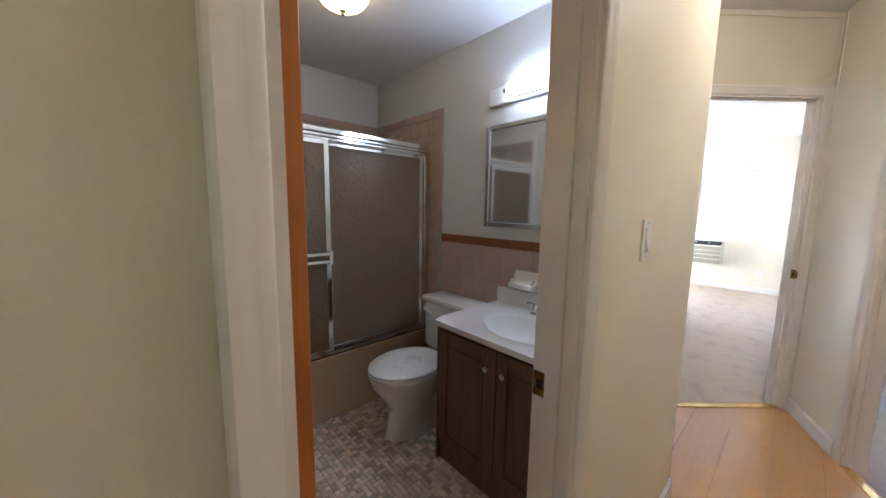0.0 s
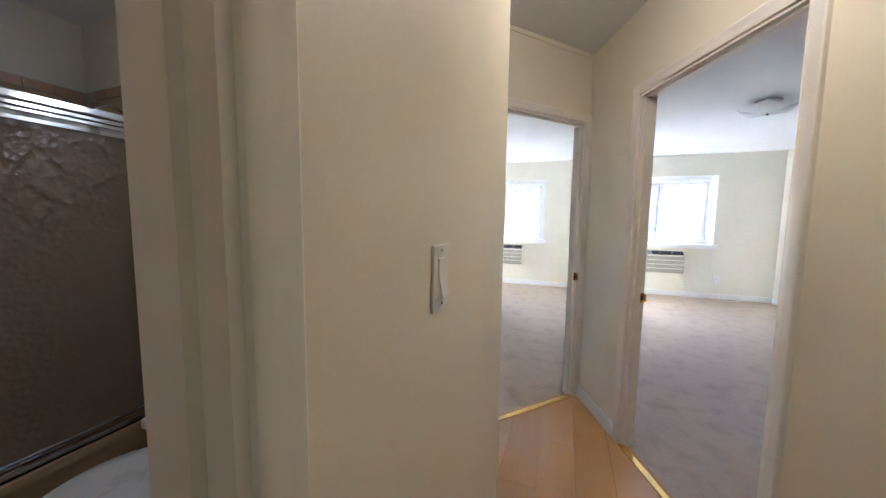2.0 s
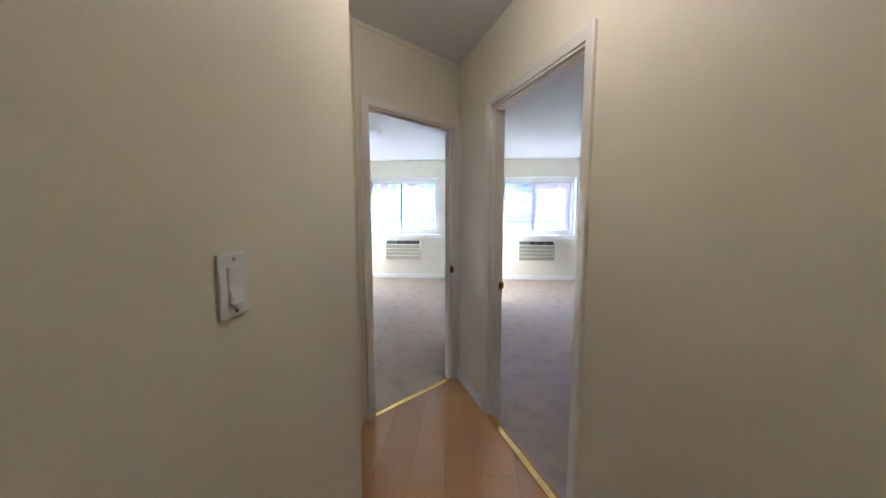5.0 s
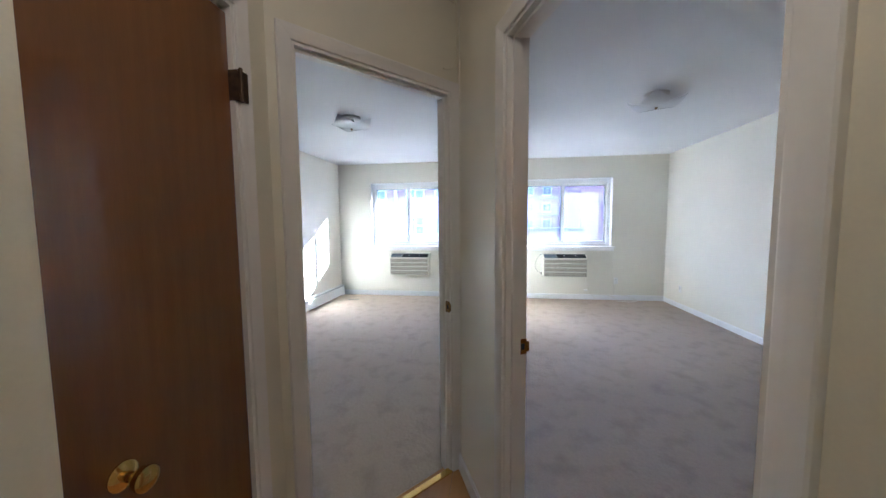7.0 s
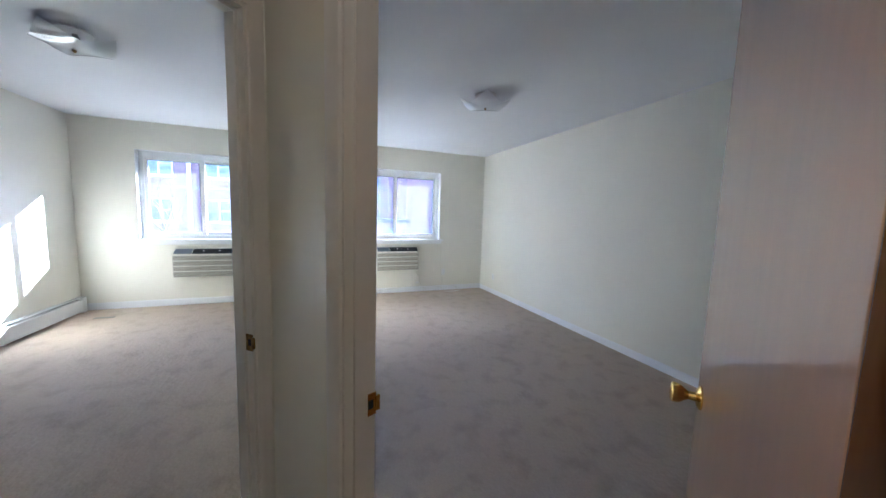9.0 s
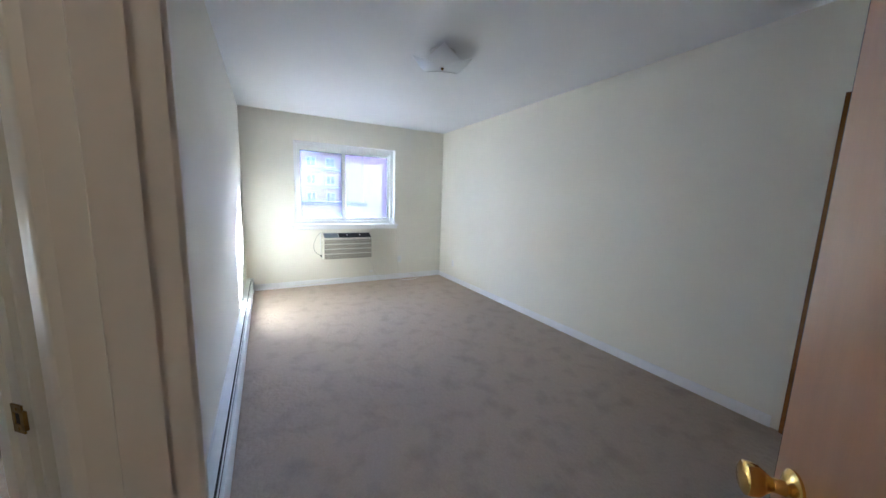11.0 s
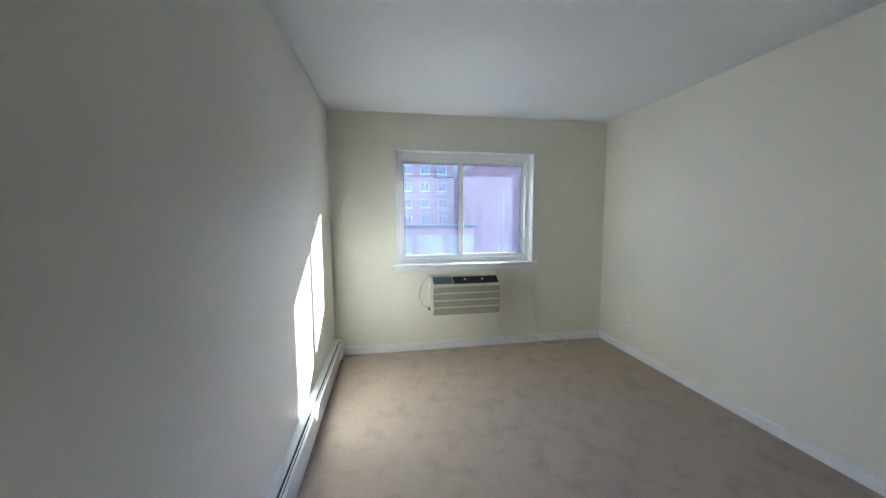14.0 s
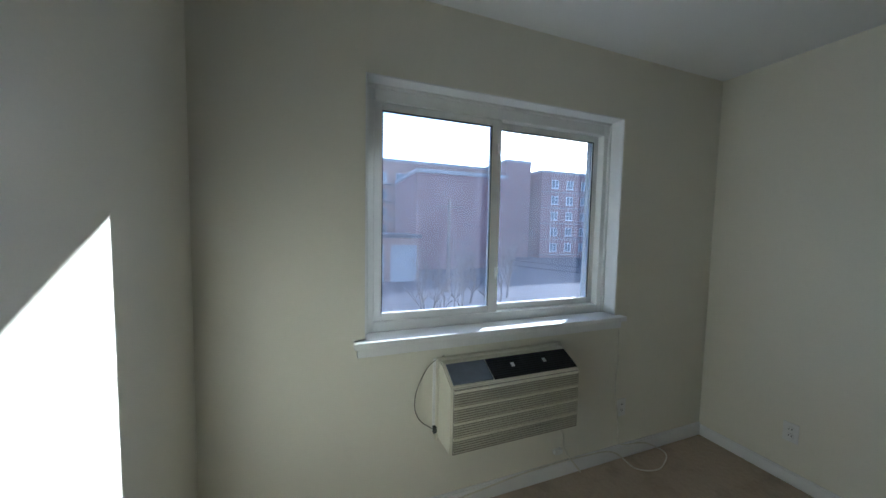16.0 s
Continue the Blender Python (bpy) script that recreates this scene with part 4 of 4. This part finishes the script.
sd = thing("soap_dish", "white ceramic soap dish set into the wall tiles", "soap dish", m=pose(WX - 0.01, 1.22, 0.925))
scoop = [(0, 0.055), (-0.010, 0.056), (-0.016, 0.03), (-0.028, 0.0), (-0.045, -0.014), (-0.066, -0.015), (-0.074, -0.006), (-0.082, -0.012), (-0.078, -0.032), (-0.05, -0.048), (-0.012, -0.055), (0, -0.055)]
part("tray", ring_loft(bmesh.new(), [[(x * q, y, z * q) for x, z in scoop] for y, q in ((-0.076, 0.9), (-0.070, 1.0), (0.070, 1.0), (0.076, 0.9))]), PORCELAIN, sd, smooth=True)
for y in (-0.062, 0.062):
    part("rim", boxes((-0.07, -0.012, y - 0.006, y + 0.006, -0.02, 0.012), bevel=0.004), PORCELAIN, sd, smooth=True)

# medicine cabinet with a mirror
MY0, MY1, MZ0, MZ1 = 0.80, 1.53, 1.217, 1.81
mc = thing("medicine_cabinet", "silver-framed mirrored medicine cabinet above the vanity", "mirror")
part("box", boxes((WX - 0.022, WX, MY0, MY1, MZ0, MZ1), bevel=0.003), ALU, mc)
fw = 0.032
part("frame", boxes((WX - 0.04, WX - 0.018, MY0, MY0 + fw, MZ0, MZ1), (WX - 0.04, WX - 0.018, MY1 - fw, MY1, MZ0, MZ1), (WX - 0.04, WX - 0.018, MY0 + fw, MY1 - fw, MZ0, MZ0 + fw),
                    (WX - 0.04, WX - 0.018, MY0 + fw, MY1 - fw, MZ1 - fw, MZ1), bevel=0.006), ALU, mc)
part("track_gap", boxes((WX - 0.0235, WX - 0.022, 1.065, 1.09, MZ0 + fw, MZ1 - fw)), DARKGAP, mc)
for a, b, d in ((MY0 + fw, 1.072, 0.0), (1.086, MY1 - fw, 0.004)):
    part("mirror_door", boxes((WX - 0.03 - d, WX - 0.022, a, b, MZ0 + fw, MZ1 - fw)), MIRROR, mc)
vl = thing("vanity_light", "lit white fluorescent strip light above the mirror", "wall light")
part("mounting_plate", boxes((WX - 0.02, WX, 0.84, 1.54, 1.92, 2.03), bevel=0.012), WHITEPLASTIC, vl)
part("diffuser", boxes((WX - 0.075, WX - 0.02, 0.86, 1.38, 1.945, 2.015), bevel=0.02), TUBEGLOW, vl, "lit white diffuser")
part("switch_bar", tube(bmesh.new(), [(WX - 0.05, 1.14, 1.932), (WX - 0.05, 1.33, 1.932)], 0.006, 10), ALU, vl, smooth=True)
part("screw_cap", lathe(bmesh.new(), [(0.012, 0), (0.012, 0.008), (0.004, 0.011)], (WX - 0.02, 1.415, 1.988), (-1, 0, 0), 16), OLDBRASS, vl, smooth=True)

# ---------------------------------------------------------------- hallway floor planks
hall = structure("floor_hall", boxes((-1.6, 3.05, -1.9, 0.9, -0.02, -0.007)), GROUT, "honey-coloured laminate plank floor", "floor")
PW, PL = 0.19, 1.2
plank_meshes = {n: mesh_of("plank", boxes((0, n - 0.0016, 0, PW - 0.0016, -0.007, 0.0), bevel=0.0006), LAMINATE) for n in (PL, PL - 0.4, PL - 0.8)}
for row in range(14):
    y = -1.9 + row * PW
    x = -1.6 if y + PW < 0.6 else 1.6
    length = PL - 0.4 * (row % 3)
    while x < 2.95:
        if y + PW > 0.155 + (x - 3.055) * 0.4145 - 0.6:
            ob = new("plank", plank_meshes[length])
            ob.parent = hall
            ob.location = (x, y, 0)
        x += length
        length = PL

# ---------------------------------------------------------------- bathroom floor mosaic
bath_floor = structure("floor_bath", boxes((-0.12, WX, 0.60, TUB_Y, -0.02, -0.004)), GROUT, "brown and cream mosaic tiled bathroom floor", "floor")
rng = random.Random(4)
vs, fs = [], []


def chip(x, y, w, h):
    b = len(vs)
    g, z = 0.0012, 0.0005 * rng.random()
    for dx, dy in ((g, g), (w - g, g), (w - g, h - g), (g, h - g)):
        vs.append((x + dx, y + dy, z))
    for dx, dy in ((g, g), (w - g, g), (w - g, h - g), (g, h - g)):
        vs.append((x + dx, y + dy, -0.005))
    fs.append((b, b + 1, b + 2, b + 3))
    for k in range(4):
        fs.append((b + k, b + 4 + k, b + 4 + (k + 1) % 4, b + (k + 1) % 4))


u = 0.026
for i in range(int((WX + 0.12) / (4 * u))):
    for j in range(int((TUB_Y - 0.62) / (4 * u)) + 1):
        ox, oy = -0.12 + i * 4 * u, 0.62 + j * 4 * u
        for a, b in ((0, 0), (2, 2)):
            chip(ox + a * u, oy + b * u, 2 * u, u)
            chip(ox + a * u, oy + (b + 1) * u, u, u)
            chip(ox + (a + 1) * u, oy + (b + 1) * u, u, u)
        for a, b in ((2, 0), (0, 2)):
            chip(ox + a * u, oy + b * u, u, 2 * u)
            chip(ox + (a + 1) * u, oy + b * u, u, u)
            chip(ox + (a + 1) * u, oy + (b + 1) * u, u, u)
me = bpy.data.meshes.new("mosaic")
me.from_pydata(vs, [], fs)
me.materials.append(MOSAIC)
mo = new("mosaic", me)
mo.parent = bath_floor
tagged(mo, "small brown and cream floor tiles", kind="stuff")

# ---------------------------------------------------------------- wall tiles
T = 0.108
tiled = structure("tiled_wall_bath", boxes((WX - 0.004, WX, 0.63, 1.945, 0, 1.145), (WX - 0.004, WX, 1.945, END_Y, 0, 2.01), (0.05, WX - 0.004, END_Y - 0.004, END_Y, RIM - 0.1, 2.01), (0.05, 0.054, 2.1, END_Y - 0.004, RIM - 0.1, 2.01)), GROUT,
                  "pink-beige glazed wall tiles with brown trim row", "tiles")
tile_mesh = mesh_of("tile", boxes((-0.010, -0.004, 0.0008, T - 0.0008, 0.0008, T - 0.0008), bevel=0.0012), TILE)
tan_mesh = mesh_of("tile", boxes((-0.010, -0.004, 0.0008, T - 0.0008, 0.0008, T - 0.0008), bevel=0.0012), TILETAN)
trim_mesh = mesh_of("tile", boxes((-0.012, -0.004, 0.0008, 0.1502, 0.0008, 0.0542), bevel=0.002), TRIMTILE)
cap_mesh = mesh_of("tile", boxes((-0.012, -0.004, 0.0008, T - 0.0008, 0.0008, 0.05), bevel=0.002), TILE)
side_mesh = mesh_of("tile", boxes((-0.012, -0.004, 0.0008, 0.05, 0.0008, 0.1492), bevel=0.002), TILE)


def lay(mesh, x, y, z, turn=0):
    ob = new("tile", mesh)
    ob.parent = tiled
    ob.matrix_basis = pose(x, y, z, 0, 0, turn)


n_up = 10
for i in range(11):
    for j in range(n_up):
        yy, zz = 1.945 - (i + 1) * T, 1.09 - (j + 1) * T
        if yy > 0.62:
            lay(tile_mesh, WX, yy, zz)
for i in range(8):
    lay(trim_mesh, WX, 1.945 - (i + 1) * 0.151, 1.092)
for i in range(8):
    for j in range(18):
        yy, zz = 1.995 + i * T, 1.953 - (j + 1) * T
        if yy + T < END_Y and (zz > RIM or yy < TUB_Y - T):
            lay(tan_mesh, WX, yy, zz)
for i in range(7):
    lay(cap_mesh, WX, 1.945 + i * T, 1.957)
for j in range(6):
    lay(side_mesh, WX, 1.945, 1.147 + j * 0.135)
for i in range(12):
    lay(cap_mesh, WX - 0.02 - i * T - T + T, END_Y, 1.957, 90)
far = bmesh.new()
for i in range(13):
    for j in range(14):
        box(far, 0.06 + i * T, 0.06 + i * T + T - 0.0016, END_Y - 0.010, END_Y - 0.004, 1.953 - (j + 1) * T, 1.953 - j * T - 0.0016)
fo = part("tile_field", far, TILETAN, tiled)
tagged(fo, kind="stuff")

# ---------------------------------------------------------------- outdoors
G = -3.6
structure("ground", boxes((-1500, 1500, -1500, 1500, G - 0.5, G)), ASPHALT, "grey asphalt street and yard", "ground")
structure("pavement", boxes((19.0, 22.0, -80, 60, G, G + 0.14)), CONCRETE, "concrete pavement with a raised kerb", "pavement")
frame_mesh = mesh_of("window", boxes((-0.08, 0.0, -0.75, -0.67, 0, 1.5), (-0.08, 0.0, 0.67, 0.75, 0, 1.5), (-0.08, 0.0, -0.67, 0.67, 0, 0.08), (-0.08, 0.0, -0.67, 0.67, 1.42, 1.5),
                                      (-0.07, 0.0, -0.04, 0.04, 0.08, 1.42), (-0.07, 0.0, -0.67, -0.04, 0.72, 0.78), (-0.15, 0.0, -0.85, 0.85, -0.1, 0)), VINYL)
far_pane = mesh_of("pane", boxes((-0.02, 0.0, -0.67, 0.67, 0.08, 1.42)), DARKPANE)
rail_bm = boxes((-1.1, 0, -1.6, 1.6, -0.15, 0))
rail_mesh = mesh_of("balcony", rail_bm, CONCRETE)
bars_bm = boxes((-1.1, -1.06, -1.6, 1.6, 1.0, 1.05), (-1.1, -1.06, -1.6, 1.6, 0.1, 0.14), (-1.06, 0, -1.6, -1.56, 1.0, 1.05), (-1.06, 0, 1.56, 1.6, 1.0, 1.05))
for k in range(21):
    box(bars_bm, -1.09, -1.07, -1.59 + k * 0.159, -1.57 + k * 0.159, 0.0, 1.0)
bars_mesh = mesh_of("railing", bars_bm, STEELBLACK)


def building(name, x0, x1, y0, y1, top, wall_mat, label, cols, floors, first, balconies=(), pipe=None):
    b = thing(name, label, "building", m=pose(x0, 0, 0))
    d = x1 - x0
    part("wall", boxes((0, d, y0, y1, G, top)), wall_mat, b)
    part("roof", boxes((0.3, d - 0.3, y0 + 0.3, y1 - 0.3, top, top + 0.06)), ASPHALT, b)
    part("parapet", boxes((-0.12, 0.25, y0 - 0.1, y1 + 0.1, top - 0.1, top + 0.35), (0.25, d, y0 - 0.1, y0 + 0.2, top - 0.1, top + 0.35), (0.25, d, y1 - 0.2, y1 + 0.1, top - 0.1, top + 0.35)), CONCRETE, b)
    for f in range(floors):
        z = first + f * 2.9
        part("floor_band", boxes((-0.05, 0.0, y0, y1, z - 0.75, z - 0.6)), CONCRETE, b)
        for c in cols:
            w = new("window", frame_mesh)
            w.parent = b
            w.location = (0, c, z)
            p = new("pane", far_pane)
            p.parent = w
    for c, f in balconies:
        s = new("balcony", rail_mesh)
        s.parent = b
        s.location = (0, c, first + f * 2.9 - 0.4)
        r = new("railing", bars_mesh)
        r.parent = s
    if pipe:
        part("downpipe", lathe(bmesh.new(), [(0.12, G), (0.12, top)], (-0.14, pipe, 0), n=10), VINYL, b, "white downpipe")
    return b


building("brick_house", 28, 40, 1.5, 24, 10.5, BRICK, "red brick apartment house with white windows and a black iron balcony", (3.6, 6.0, 9.2, 11.4, 13.6, 17, 20), 4, -2.4, ((11.4, 1), (11.4, 2), (18.5, 2)), 7.6)
building("apartment_block", 62, 76, -62, -1.5, 12.7, BRICKTAN, "long brick apartment block with rows of windows", [-4 - 3.1 * k for k in range(18)], 5, -2.4, [(-10.2 - 12.4 * k, f) for k in range(4) for f in range(1, 5)])
building("brick_building", 44, 56, -23.5, -11.2, 8.2, BRICK, "plain red brick building with a flat roof", (), 0, 0)
building("stair_tower", 58, 66, -37, -31.8, 13.7, BRICK, "brick stair tower above the roofs", (), 0, 0)
building("brick_wing", 56, 70, -74, -38, 12.0, BRICK, "red brick apartment wing behind the street", [-41 - 3.4 * k for k in range(8)], 5, -2.4)
gar = thing("garage", "low grey garage with a flat dark roof", "garage")
part("wall", boxes((36, 43, -9.2, 1.2, G, 0.5)), BRICKTAN, gar)
part("roof", boxes((35.6, 43.2, -9.4, 1.4, 0.5, 0.85)), ASPHALT, gar)
for yy in (-9.0, -5.9, -2.8):
    part("garage_door", boxes((35.93, 36.0, yy, yy + 2.5, G, -0.15)), CONCRETE, gar)


def bare_tree(name, x, y, height, seed, label, spread=0.55):
    r = random.Random(seed)
    t = thing(name, label, "tree", m=pose(x, y, G))
    bm, twigs = bmesh.new(), bmesh.new()

    def grow(p, d, length, rad, level):
        q = [p]
        for k in range(3):
            d = (d + Vector((r.gauss(0, 0.14), r.gauss(0, 0.14), 0.05))).normalized()
            q.append(q[-1] + d * length / 3)
        tube(bm if level < 2 else twigs, q, [rad, rad * 0.88, rad * 0.76, rad * 0.62], 6 if level < 2 else 4)
        if level < 4:
            for k in range(3 if level else 5):
                a = q[r.choice((2, 3))] if level else q[1 + k % 3]
                nd = (d + Vector((r.uniform(-1, 1), r.uniform(-1, 1), r.uniform(-0.1, 0.7))) * spread * 1.5).normalized()
                grow(a, nd, length * r.uniform(0.55, 0.75), rad * 0.55, level + 1)

    grow(Vector((0, 0, 0)), Vector((0, 0, 1)), height * 0.42, height * 0.018, 0)
    part("trunk", bm, BARK, t)
    part("twigs", twigs, BARK, t)
    return t


bare_tree("bare_tree", 17.5, 4.6, 6.3, 3, "leafless young tree with pale twigs")
bare_tree("bare_tree", 18.2, 3.2, 5.9, 8, "leafless young tree with pale twigs")
bare_tree("bare_tree", 24.0, -6.6, 4.2, 5, "leafless street tree with thin branches")
bare_tree("bare_tree", 26.0, -10.0, 4.8, 6, "leafless street tree with thin branches")
bare_tree("bare_tree", 22.0, -7.6, 4.6, 11, "leafless street tree with thin branches")
for tx, ty, th, seed in ((20.5, -5.2, 4.0, 21), (22.5, -9.6, 3.8, 22), (24.5, -8.2, 4.4, 23), (25.5, -12.0, 4.6, 24), (21.5, -6.5, 3.6, 25)):
    bare_tree("bare_tree", tx, ty, th, seed, "tangled leafless yard tree with thin branches", 0.8)
bare_tree("bare_tree", 27.0, -13.5, 5.4, 12, "leafless street tree with thin branches")
pole = thing("utility_pole", "wooden utility pole with a cross arm", "utility pole", m=pose(30, -9.9, G))
part("pole", lathe(bmesh.new(), [(0.17, 0), (0.12, 7.3)], n=12), BARK, pole)
part("cross_arm", boxes((-0.06, 0.06, -1.1, 1.1, 6.7, 6.82)), BARK, pole)
for k, z in enumerate((-1.6, -1.2, -0.5, 1.0)):
    tagged(part("power_line", tube(bmesh.new(), [(18 + 12 * s, -34 + 24.1 * s, z - 0.6 + 0.9 * (2 * s - 1) ** 2 + 0.7 * s) for s in [i / 14 for i in range(15)]], 0.022, 5), STEELBLACK),
           "sagging black overhead cable across the yard", "cable")

# added slab, kept out of view; its edge cuts the top of the sun patches
tagged(part("concrete_ledge", boxes((OUT, 8.30, -4.2, 4.2, 2.385, 2.55)), CONCRETE), "unseen slab added above the windows to trim the sun patches", "ledge", kind="structure")
